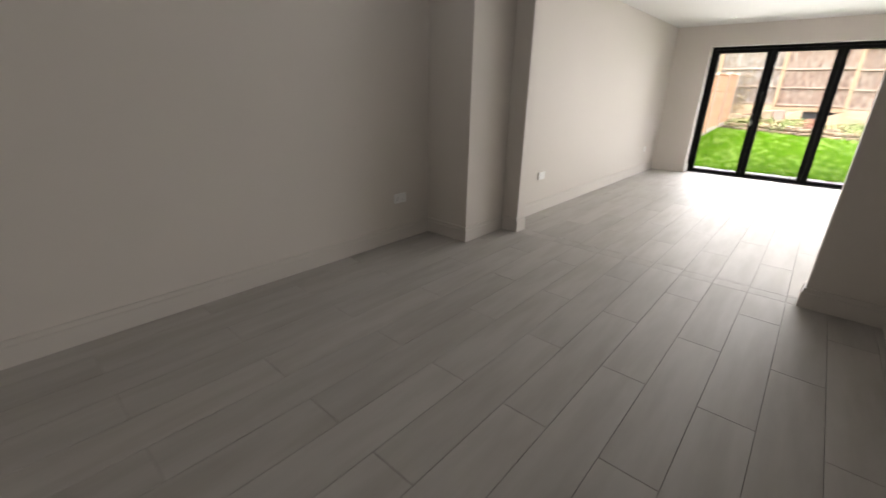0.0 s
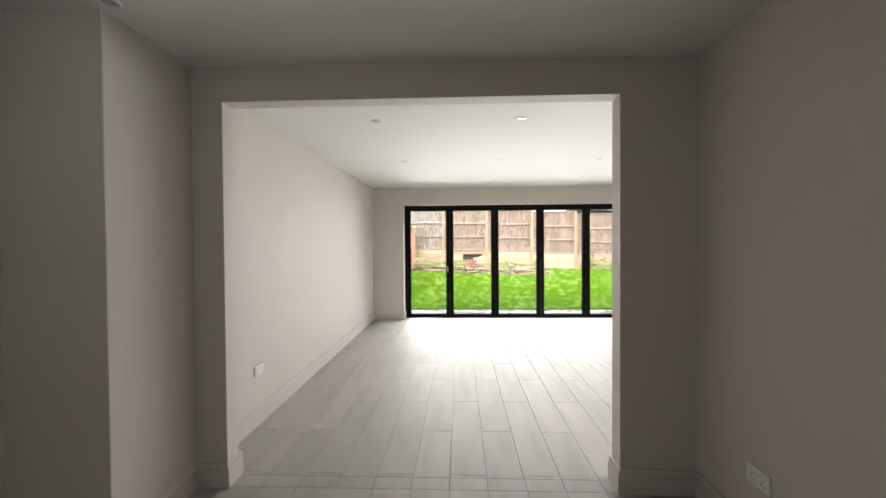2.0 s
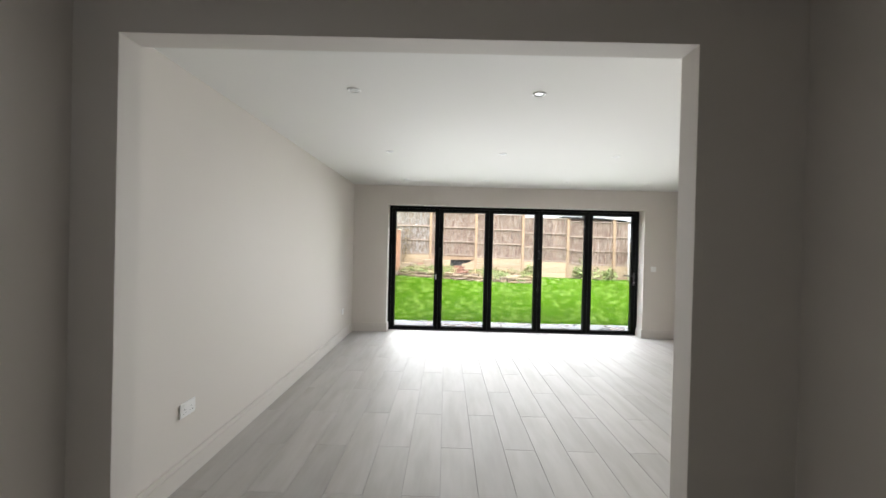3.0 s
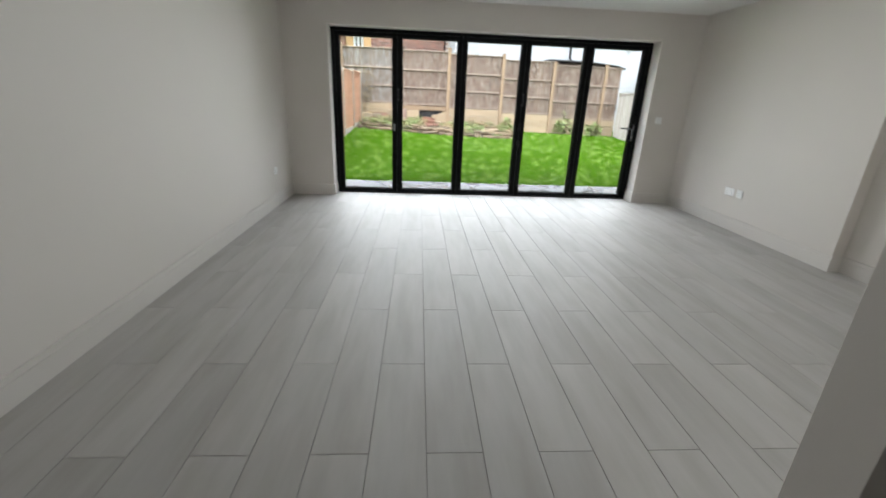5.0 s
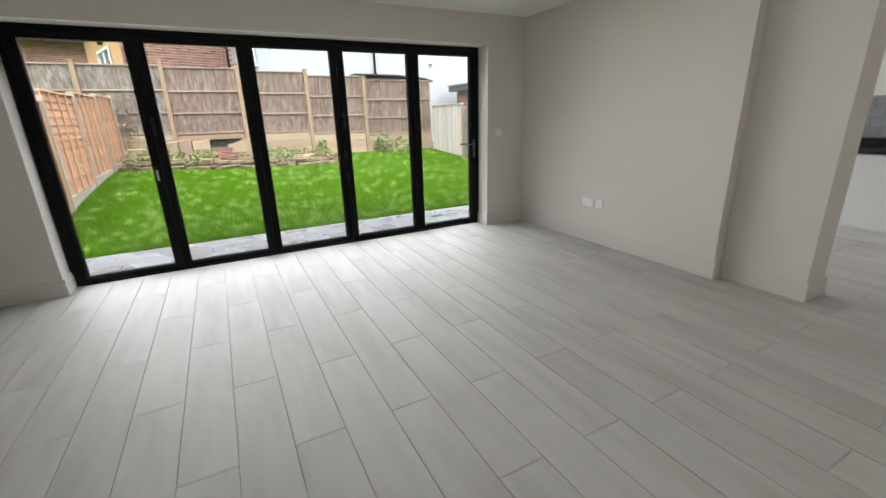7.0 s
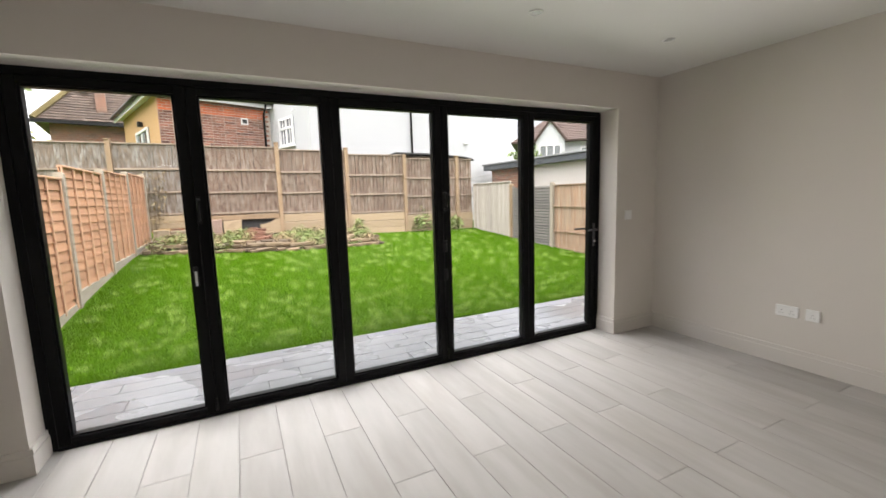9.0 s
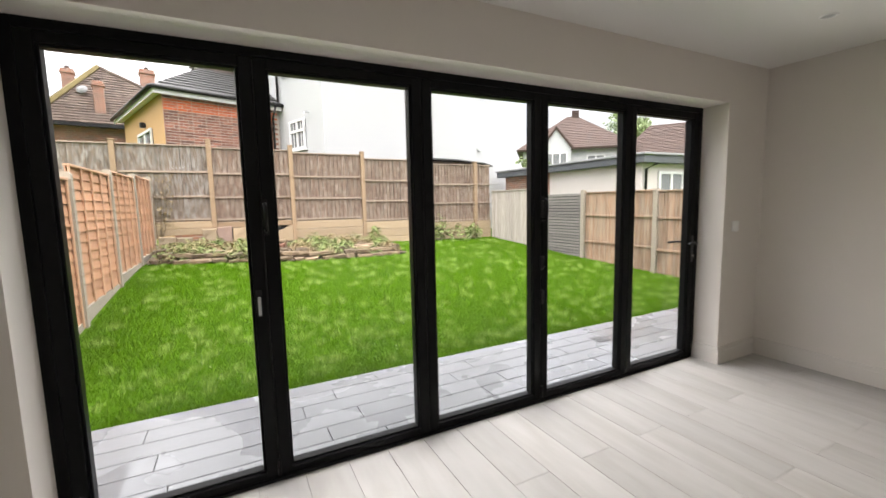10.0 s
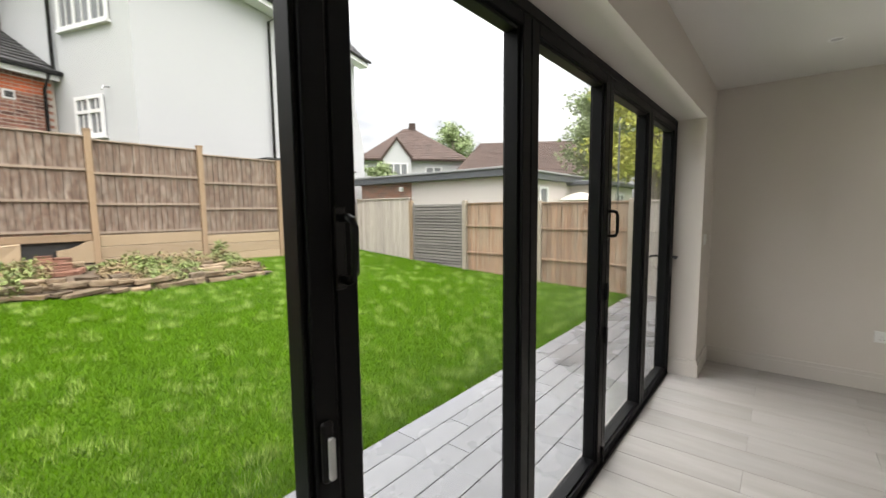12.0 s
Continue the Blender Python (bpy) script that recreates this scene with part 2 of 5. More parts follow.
# ---- plan of the rooms ----
XL_F, XR_F = -2.463, 0.886          # front room
Y_S, Y_D0, Y_D1 = -1.9, 3.578, 3.70  # its back wall, dividing wall
OX0, OX1, OZ = -1.799, 0.465, 2.240  # opening in the dividing wall
XL_R, XR_R = -2.028, 3.287          # rear room
Y_N0, Y_N1 = 8.785, 9.10            # garden wall
DX0, DX1, DZ = -1.463, 2.753, 2.10  # door opening
Y_P0, Y_P1, XP = 5.676, 6.262, 3.392  # pier beside the kitchen opening
KX0, KX1, KY0 = 3.65, 6.10, 3.70    # kitchen
ZC_F, ZC_R = 2.445, 2.415

# walls
solid("wall_west_front", (XL_F - 0.2, Y_S - 0.2, -0.02), (XL_F, Y_D1, 2.9), WALL, "greige painted plaster wall of the front room", "wall")
solid("wall_east_front", (XR_F, Y_S - 0.2, -0.02), (XR_F + 0.2, Y_D0, 2.9), WALL, "greige painted plaster wall of the front room", "wall")
solid("wall_south_front", (XL_F, Y_S - 0.2, -0.02), (XR_F, Y_S, 2.9), WALL, "greige painted plaster wall closing the front room", "wall")
solid("wall_nib", (XL_F, 2.98, -0.02), (-1.981, Y_D0, 2.9), WALL, "projecting greige plaster pier beside the wide opening", "wall")
bm = B()
box(bm, (XL_F, Y_D0, -0.02), (OX0, Y_D1, 2.9))
box(bm, (OX1, Y_D0, -0.02), (KX1 + 0.2, Y_D1, 2.9))
box(bm, (OX0, Y_D0, OZ), (OX1, Y_D1, 2.9))
tagged(new("wall_dividing", mesh_of("wall_dividing", bm, WALL)), "greige plaster wall with a wide square opening", "wall", "", "structure")
solid("wall_west_rear", (XL_R - 0.25, Y_D1, -0.02), (XL_R, Y_N1, 2.9), WALL, "long greige painted plaster wall", "wall")
bm = B()
box(bm, (XL_R - 0.25, Y_N0 + 0.0, -0.02), (DX0, Y_N1, 2.9))
box(bm, (DX1, Y_N0, -0.02), (3.9, Y_N1, 2.9))
box(bm, (DX0, Y_N0, DZ), (DX1, Y_N1, 2.9))
bmesh.ops.remove_doubles(bm, verts=bm.verts[:], dist=1e-5)
tagged(new("wall_north", mesh_of("wall_north", bm, WALL)), "greige plaster garden wall with a wide door opening", "wall", "", "structure")
solid("wall_east_rear", (XR_R, Y_P1, -0.02), (KX0, Y_N0, 2.9), WALL, "greige plaster wall with two sockets", "wall")
solid("wall_pier", (XP, Y_P0, -0.02), (KX0, Y_P1, 2.9), WALL, "narrow recessed greige plaster pier beside the kitchen opening", "wall")
solid("wall_kitchen_lintel", (XP, Y_D1 + 0.15, 2.2), (KX0, Y_P0, 2.9), WALL, "greige plaster lintel over the kitchen opening", "wall")
solid("wall_kitchen_stub", (XP, Y_D1, -0.02), (KX0, Y_D1 + 0.15, 2.9), WALL, "short greige plaster stub wall", "wall")
solid("wall_kitchen_east", (KX1, Y_D1, -0.02), (KX1 + 0.2, Y_N1, 2.9), CEIL, "white painted kitchen wall", "wall")
bm = B()
box(bm, (3.9, Y_N0, -0.02), (4.0, Y_N1, 2.9))
box(bm, (5.9, Y_N0, -0.02), (KX1, Y_N1, 2.9))
box(bm, (4.0, Y_N0, 2.1), (5.9, Y_N1, 2.9))
tagged(new("wall_kitchen_north", mesh_of("wall_kitchen_north", bm, CEIL)), "white painted kitchen wall with a window", "wall", "", "structure")
# ceilings and slab
solid("ceiling_front", (XL_F, Y_S, ZC_F), (XR_F, Y_D0, ZC_F + 0.15), CEIL, "flat white ceiling of the front room", "ceiling")
solid("ceiling_rear", (XL_R, Y_D1, ZC_R), (XR_R, Y_N0, ZC_R + 0.15), CEIL, "flat white ceiling with rows of downlights", "ceiling")
# unseen hole in the kitchen ceiling, added to brighten the floor below
bm = B()
box(bm, (KX0, Y_D1, 2.4), (KX1, 5.0, 2.55))
box(bm, (KX0, 5.9, 2.4), (KX1, Y_N0, 2.55))
box(bm, (KX0, 5.0, 2.4), (4.3, 5.9, 2.55))
box(bm, (4.85, 5.0, 2.4), (KX1, 5.9, 2.55))
tagged(new("ceiling_kitchen", mesh_of("ceiling_kitchen", bm, CEIL)), "flat white kitchen ceiling with an added opening for light", "ceiling", "", "structure")
solid("ceiling_pier", (XR_R, Y_D1 + 0.15, ZC_R + 0.002), (XP, Y_P1, ZC_R + 0.15), CEIL, "flat white ceiling strip", "ceiling")
# the same added hole goes on through the slab
bm = B()
box(bm, (XL_F - 0.2, Y_S - 0.2, 2.9), (KX1 + 0.2, 5.0, 3.05))
box(bm, (XL_F - 0.2, 5.9, 2.9), (KX1 + 0.2, Y_N1, 3.05))
box(bm, (XL_F - 0.2, 5.0, 2.9), (4.3, 5.9, 3.05))
box(bm, (4.85, 5.0, 2.9), (KX1 + 0.2, 5.9, 3.05))
tagged(new("roof_slab", mesh_of("roof_slab", bm, GROUT)), "flat roof slab over the rooms with an added opening for light", "roof", "", "structure")
# shaft lining of that added light hole
bm = B()
box(bm, (4.2, 5.0, 2.551), (4.3, 5.9, 2.899))
box(bm, (4.85, 5.0, 2.551), (4.95, 5.9, 2.899))
box(bm, (4.2, 4.9, 2.551), (4.95, 5.0, 2.899))
box(bm, (4.2, 5.9, 2.551), (4.95, 6.0, 2.899))
tagged(new("rooflight_shaft", mesh_of("rooflight_shaft", bm, CEIL)), "white plastered shaft of the added kitchen light opening", "rooflight", "", "structure")


def baseboard(x0, y0, x1, y1, nx, ny):
    """A run of skirting along a wall; (nx, ny) points into the room."""
    bm = B()
    for z0, z1, t in ((0.0, 0.108, 0.018), (0.108, 0.140, 0.012)):
        xs, ys = sorted((x0, x1)), sorted((y0, y1))
        lo = [xs[0] + min(0, nx * t), ys[0] + min(0, ny * t), z0]
        hi = [xs[1] + max(0, nx * t), ys[1] + max(0, ny * t), z1]
        box(bm, lo, hi)
    return tagged(new("baseboard", mesh_of("baseboard", bm, SKIRT)), "painted two-step skirting board along the wall", "skirting board", "", "structure")


baseboard(XL_F, Y_S, XL_F, 2.98, 1, 0)
baseboard(XL_F + 0.018, 2.98, -1.981, 2.98, 0, -1)
baseboard(-1.981, 2.962, -1.981, Y_D0 - 0.018, 1, 0)
baseboard(-1.981, Y_D0, OX0, Y_D0, 0, -1)
baseboard(OX0, Y_D0 - 0.018, OX0, Y_D1 + 0.018, 1, 0)
baseboard(OX1, Y_D0 - 0.018, OX1, Y_D1 + 0.018, -1, 0)
baseboard(OX1, Y_D0, XR_F - 0.018, Y_D0, 0, -1)
baseboard(XR_F, Y_S, XR_F, Y_D0, -1, 0)
baseboard(XL_F + 0.018, Y_S, XR_F - 0.018, Y_S, 0, 1)
baseboard(XL_R, Y_D1 + 0.018, XL_R, Y_N0 - 0.018, 1, 0)
baseboard(XL_R, Y_D1, OX0, Y_D1, 0, 1)
baseboard(OX1, Y_D1, XP - 0.02, Y_D1, 0, 1)
baseboard(XL_R, Y_N0, DX0 + 0.018, Y_N0, 0, -1)
baseboard(DX0, Y_N0, DX0, 8.985, 1, 0)
baseboard(DX1, Y_N0, DX1, 8.985, -1, 0)
baseboard(DX1 - 0.018, Y_N0, XR_R, Y_N0, 0, -1)
baseboard(XR_R, Y_P1 - 0.018, XR_R, Y_N0 - 0.018, -1, 0)
baseboard(XR_R, Y_P1, XP - 0.018, Y_P1, 0, -1)
baseboard(XP, Y_P0 - 0.018, XP, Y_P1, -1, 0)
baseboard(XP, Y_P0, KX0 + 0.018, Y_P0, 0, -1)

# ---- folding garden doors ----
FY0, FY1 = 8.99, 9.07
doors = thing("door_1", pose(0, 0, 0), "anthracite aluminium five-leaf folding garden doors, closed", "folding doors", "", "structure")
bm = B()
box(bm, (DX0, FY0 - 0.004, 0.0), (DX0 + 0.042, FY1 + 0.02, DZ), 0.002)
box(bm, (DX1 - 0.042, FY0 - 0.004, 0.0), (DX1, FY1 + 0.02, DZ), 0.002)
box(bm, (DX0 + 0.042, FY0 - 0.004, DZ - 0.040), (DX1 - 0.042, FY1 + 0.02, DZ), 0.002)
box(bm, (DX0 + 0.042, FY0 - 0.014, 0.0), (DX1 - 0.042, FY1 + 0.03, 0.016), 0.002)
part("outer_frame", bm, FRAME, doors)
LEAF = (DX1 - DX0) / 5


def d_handle(x, z, parent):
    pts = [(x, FY0 + 0.002, z - 0.062), (x, FY0 - 0.030, z - 0.064), (x, FY0 - 0.044, z - 0.058), (x, FY0 - 0.050, z - 0.044),
           (x, FY0 - 0.050, z + 0.044), (x, FY0 - 0.044, z + 0.058), (x, FY0 - 0.030, z + 0.064), (x, FY0 + 0.002, z + 0.062)]
    part("pull_handle", tube(B(), pts, 0.0085), BLACKP, parent, "black D-shaped pull handle", True)
    part("handle_plate", box(B(), (x - 0.014, FY0 - 0.006, z - 0.085), (x + 0.014, FY0 + 0.001, z + 0.085), 0.003), BLACKP, parent)


leaves = []
for k in range(5):
    a = DX0 + k * LEAF + (0.043 if k == 0 else 0.003)
    b = DX0 + (k + 1) * LEAF - (0.043 if k == 4 else 0.003)
    z0, z1, s, rt, rb = 0.018, DZ - 0.042, 0.056, 0.044, 0.038
    bm = B()
    box(bm, (a, FY0, z0), (a + s, FY1, z1), 0.003)
    box(bm, (b - s, FY0, z0), (b, FY1, z1), 0.003)
    box(bm, (a + s, FY0, z0), (b - s, FY1, z0 + rb), 0.003)
    box(bm, (a + s, FY0, z1 - rt), (b - s, FY1, z1), 0.003)
    leaf = part("leaf", bm, FRAME, doors)
    leaves.append((leaf, a, b))
    bm = B()
    for (p, q) in (((a + s, z0 + rb), (a + s + 0.012, z1 - rt)), ((b - s - 0.012, z0 + rb), (b - s, z1 - rt)),
                   ((a + s + 0.012, z0 + rb), (b - s - 0.012, z0 + rb + 0.012)), ((a + s + 0.012, z1 - rt - 0.012), (b - s - 0.012, z1 - rt))):
        box(bm, (p[0], FY0 + 0.014, p[1]), (q[0], FY1 - 0.012, q[1]), 0.003)
    part("glazing_bead", bm, FRAME, leaf)
    bm = B()
    box(bm, (a + s + 0.010, FY0 + 0.040, z0 + rb + 0.010), (b - s - 0.010, FY0 + 0.044, z1 - rt - 0.010))
    pane = part("pane", bm, GLASS, leaf, "clear glass pane")
    pane.visible_shadow = False
    if k < 4:
        part("seal", box(B(), (b + 0.0005, FY0 + 0.006, z0), (b + 0.0055, FY1 - 0.006, z1)), GASKET, leaf)
    # a fold shows a slim hinge knuckle low down
    if k in (0, 2):
        part("hinge", lathe(B(), [(0, -0.04), (0.009, -0.04), (0.009, 0.04), (0, 0.04)], pose(b + 0.003, FY0 - 0.008, 0.075), 12), BLACKP, leaf, "", True)
d_handle(leaves[0][2] + 0.016, 1.33, leaves[0][0])
d_handle(leaves[2][2] + 0.008, 1.325, leaves[2][0])
x = leaves[0][2] - 0.036
part("bolt_housing", box(B(), (x - 0.014, FY0 - 0.016, 0.855), (x + 0.014, FY0 - 0.0005, 0.985), 0.006), BLACKP, leaves[0][0])
part("bolt_lever", box(B(), (x - 0.006, FY0 - 0.028, 0.865), (x + 0.008, FY0 - 0.016, 0.955), 0.003), SATIN, leaves[0][0], "satin metal bolt lever")
for z in (0.97, 0.74):
    x = leaves[2][2] + 0.003
    part("hinge", box(B(), (x - 0.016, FY0 - 0.016, z - 0.045), (x + 0.016, FY0 - 0.0005, z + 0.045), 0.005), BLACKP, leaves[2][0], "black hinge block")
# lever handle of the last leaf, inside and outside
leaf, a, b = leaves[4]
x = b - 0.026
for side, y in ((-1, FY0), (1, FY1)):
    plate = part("lever_plate", box(B(), (x - 0.014, min(y, y + side * 0.008), 0.84), (x + 0.014, max(y, y + side * 0.008), 1.06), 0.003), BLACKP if side > 0 else GUNMETAL, leaf)
    part("lever", tube(B(), [(x, y + side * 0.004, 1.0), (x, y + side * 0.045, 1.0), (x - 0.01, y + side * 0.052, 1.0), (x - 0.115, y + side * 0.052, 1.0)], 0.009),
         GUNMETAL if side < 0 else BLACKP, plate, "dark metal lever handle", True)
part("lock_cylinder", tube(B(), [(x, FY0 + 0.002, 0.89), (x, FY0 - 0.018, 0.89)], 0.010, 14), CHROME, leaf, "", True)


# ---- sockets, switch, downlights ----
def wall_plate(name, m, gangs, label, category, group="", switch=False):
    """A plate on a wall; local x runs along the wall and local y points into the room."""
    w, h = (0.146 if gangs == 2 else 0.086), 0.086
    ob = thing(name, m, label, category, group)
    part("plate", box(B(), (-w / 2, 0.0, -h / 2), (w / 2, 0.010, h / 2), 0.003), WHITEP, ob)
    if switch:
        part("rocker", box(B(), (-0.011, 0.009, -0.017), (0.011, 0.014, 0.017), 0.002), WHITEP, ob)
        return ob
    for k in range(gangs):
        c = (k - (gangs - 1) / 2) * 0.066
        part("rocker", box(B(), (c + 0.004 - 0.005, 0.009, 0.018), (c + 0.004 + 0.007, 0.013, 0.034), 0.0015), WHITEP, ob)
        # pin holes as flat dark pieces, their inner shade put into the colour
        bm = B()
        for px, pz, pw, ph in ((0, 0.004, 0.004, 0.008), (-0.011, -0.018, 0.007, 0.004), (0.011, -0.018, 0.007, 0.004)):
            box(bm, (c + px - pw / 2, 0.0095, pz - ph / 2), (c + px + pw / 2, 0.0104, pz + ph / 2))
        part("pin_holes", bm, SHADE_FELT, ob)
    return ob


wall_plate("wall_socket", pose(XL_F, 2.60, 0.40, 0, 0, -90), 2, "white double socket low on the greige front room wall", "socket", "sockets")
wall_plate("wall_socket", pose(XL_R, 4.423, 0.428, 0, 0, -90), 2, "white double socket low on the long greige wall", "socket", "sockets")
wall_plate("wall_socket", pose(XR_F, 3.092, 0.37, 0, 0, 90), 2, "white double socket low on the front room wall by the opening", "socket", "sockets")
wall_plate("wall_socket", pose(XR_R, 7.635, 0.42, 0, 0, 90), 2, "white double socket beside a single plate on the greige wall", "socket", "sockets")
wall_plate("aerial_socket", pose(XR_R, 7.475, 0.42, 0, 0, 90), 1, "white single plate beside the double socket", "socket", "sockets")
wall_plate("wall_socket", pose(XL_R, 8.15, 0.415, 0, 0, -90), 1, "white single socket low near the garden doors", "socket", "sockets")
wall_plate("light_switch", pose(2.91, Y_N0, 1.136, 0, 0, 180), 1, "small white light switch beside the garden doors", "switch", "", True)


def downlight(m, group):
    ob = thing("downlight", m, "white round recessed ceiling downlight, switched off", "ceiling light", group)
    part("bezel", lathe(B(), [(0.030, 0.004), (0.031, -0.004), (0.038, -0.007), (0.043, -0.004), (0.044, 0.0)]), WHITEP, ob, "", True)
    part("lamp", lathe(B(), [(0, -0.0005), (0.018, -0.0015), (0.029, -0.002), (0.0300, 0.0)]), SATIN, ob, "grey lamp face", True)
    return ob


first = None
for y in (4.605, 6.32, 8.09):
    for x in (-1.11, 0.07, 1.26, 2.44):
        if first is None:
            first = downlight(pose(x, y, ZC_R), "downlights in rows")
        else:
            copy_thing(first, pose(x, y, ZC_R))
copy_thing(first, pose(-1.90, 2.93, ZC_F))
copy_thing(first, pose(0.30, 2.98, ZC_F))

# ---- ring pendant of the front room ----
ring = thing("ring_pendant", pose(-1.56, 2.185, 2.12), "slim lit white LED ring pendant hung from the ceiling", "pendant light")


def torus(R, r, z, n=48, k=8):
    bm = B()
    rows = [[bm.verts.new(((R + r * math.cos(b)) * math.cos(a), (R + r * math.cos(b)) * math.sin(a), z + 1.2 * r * math.sin(b)))
             for b in (2 * math.pi * j / k for j in range(k))] for a in (2 * math.pi * i / n for i in range(n))]
    for i in range(n):
        for j in range(k):
            bm.faces.new((rows[i][j], rows[(i + 1) % n][j], rows[(i + 1) % n][(j + 1) % k], rows[i][(j + 1) % k]))
    bmesh.ops.recalc_face_normals(bm, faces=bm.faces[:])
    return bm


part("led_ring", torus(0.135, 0.007, 0.0), LED, ring, "glowing white LED ring", True)
for k in range(3):
    a = 2 * math.pi * k / 3 + 0.5
    part("suspension_wire", tube(B(), [(0.135 * math.cos(a), 0.135 * math.sin(a), 0.006), (0.03 * math.cos(a), 0.03 * math.sin(a), ZC_F - 2.14)], 0.0012, 6), BLACKP, ring)
part("ceiling_rose", lathe(B(), [(0, ZC_F - 2.148), (0.055, ZC_F - 2.148), (0.06, ZC_F - 2.14), (0.06, ZC_F - 2.12)]), BLACKP, ring, "black ceiling rose", True)

# ---- kitchen seen through its opening ----
GLOSS = mat("gloss_white_lacquer", (0.78, 0.78, 0.78), 0.12, fine=0.01, stain=0.01, bump=0.0)
WORKTOP = mat("black_worktop", (0.012, 0.012, 0.013), 0.25, fine=0.2, fine_scale=120)
METRO = mat("grey_gloss_tile", (0.26, 0.27, 0.28), 0.15, fine=0.05, stain=0.05, rand=0.08, bump=0.0)
KF = 5.50
for i in range(5):
    y = 3.95 + i * 0.6
    unit = thing("base_cabinet", pose(KF, y, 0), "white gloss base cabinet under a black worktop", "cabinet", "kitchen base cabinets")
    part("carcass", box(B(), (0.02, 0.0, 0.1), (0.58, 0.598, 0.87)), GLOSS, unit)
    door = part("door", box(B(), (0.0, 0.003, 0.13), (0.019, 0.595, 0.865), 0.002), GLOSS, unit)
    part("bar_handle", tube(B(), [(0.002, 0.54, 0.55), (-0.03, 0.54, 0.55), (-0.03, 0.54, 0.80), (0.002, 0.54, 0.80)], 0.006, 8), CHROME, door, "metal bar handle", True)
    part("plinth", box(B(), (0.04, 0.0, 0.0), (0.06, 0.598, 0.1)), GLOSS, unit)
tagged(new("kitchen_worktop", mesh_of("kitchen_worktop", box(B(), (KF - 0.03, 3.93, 0.872), (KX1 - 0.001, 6.97, 0.912), 0.003), WORKTOP)), "long black worktop on the white base cabinets", "worktop")
tagged(new("worktop_upstand", mesh_of("worktop_upstand", box(B(), (KX1 - 0.021, 3.93, 0.913), (KX1 - 0.001, 6.97, 0.99), 0.002), WORKTOP)), "black upstand along the back of the worktop", "upstand")
splash = tagged(new("tiled_splashback", mesh_of("tiled_splashback", box(B(), (KX1 - 0.006, 3.93, 0.991), (KX1 - 0.0005, 6.97, 1.42)), GROUT)), "grey gloss metro-tiled splashback above the worktop", "splashback", "", "structure")
tile_me = mesh_of("splash_tile", box(B(), (-0.004, 0.001, 0.001), (0.004, 0.197, 0.097), 0.003), METRO)
for r in range(4):
    for c in range(15):
        y = 3.94 + c * 0.199 + (0.1 if r % 2 else 0)
        if y < 6.74:
            part("splash_tile", tile_me, METRO, splash, m=pose(KX1 - 0.009, y, 1.0 + r * 0.1))
kw = thing("window_1", pose(4.0, Y_N0 + 0.2, 0.0), "white framed glazed kitchen doors facing the garden", "window", "", "structure")
bm = B()
for lo, hi in (((0, 0, 0), (0.06, 0.06, 2.1)), ((1.84, 0, 0), (1.9, 0.06, 2.1)), ((0.06, 0, 0), (1.84, 0.06, 0.08)), ((0.06, 0, 2.02), (1.84, 0.06, 2.1)), ((0.91, 0, 0.08), (0.99, 0.06, 2.02))):
    box(bm, lo, hi, 0.003)
part("window_frame", bm, WHITEP, kw)
for x0, x1 in ((0.06, 0.91), (0.99, 1.84)):
    pane = part("pane", box(B(), (x0, 0.028, 0.08), (x1, 0.032, 2.02)), GLASS, kw)
    pane.visible_shadow = False

# ---- garden ----
LAWN = mat("lawn_ground", (0.042, 0.092, 0.003), 0.9, spec=0.1, fine=0.35, fine_scale=90, stain=0.25, stain_scale=1.6, bump=0.5, bump_dist=0.01, second=(0.065, 0.12, 0.004), second_amount=0.6)
BLADE = mat("grass_blades", (0.072, 0.172, 0.003), 0.65, spec=0.08, fine=0.2, fine_scale=3, stain=0.20, stain_scale=1.1, rand=0.11, island=True, bump=0.0, second=(0.10, 0.20, 0.004), second_amount=0.6)
TUFT = mat("pale_grass_tufts", (0.25, 0.36, 0.085), 0.7, spec=0.1, fine=0.2, fine_scale=5, rand=0.25, island=True, bump=0.0)
SOIL = mat("soil", (0.085, 0.06, 0.038), 0.95, fine=0.4, fine_scale=40, stain=0.2, bump=0.8, bump_dist=0.02)
DECK = mat("grey_deck_plank", (0.145, 0.149, 0.157), 0.17, fine=0.16, fine_scale=45, stain=0.18, stain_scale=1.6, stretch=(0.15, 1, 1), rand=0.08, bump=0.12, bump_dist=0.001, rough_var=0.28)
n, l = DECK.node_tree.nodes, DECK.node_tree.links
pool, pool_map = n.new("ShaderNodeTexNoise"), n.new("ShaderNodeMapRange")
pool.inputs["Scale"].default_value, pool.inputs["Detail"].default_value = 1.9, 5.0
pool_map.inputs["From Min"].default_value, pool_map.inputs["From Max"].default_value = 0.50, 0.56
pool_map.inputs["To Min"].default_value, pool_map.inputs["To Max"].default_value = 0.28, 0.08
l.new(n.new("ShaderNodeNewGeometry").outputs["Position"], pool.inputs["Vector"])
l.new(pool.outputs["Fac"], pool_map.inputs["Value"])
l.new(pool_map.outputs[0], n["Principled BSDF"].inputs["Roughness"])
DECKJ = mat("deck_joint", (0.045, 0.045, 0.045), 0.9)
WEATHERED = mat("weathered_fence_board", (0.148, 0.097, 0.07), 0.85, fine=0.85, fine_scale=30, stain=0.25, stain_scale=6.0, stretch=(1, 1, 0.26), rand=0.07, bump=0.4, bump_dist=0.002, second=(0.25, 0.205, 0.165), second_amount=0.9)
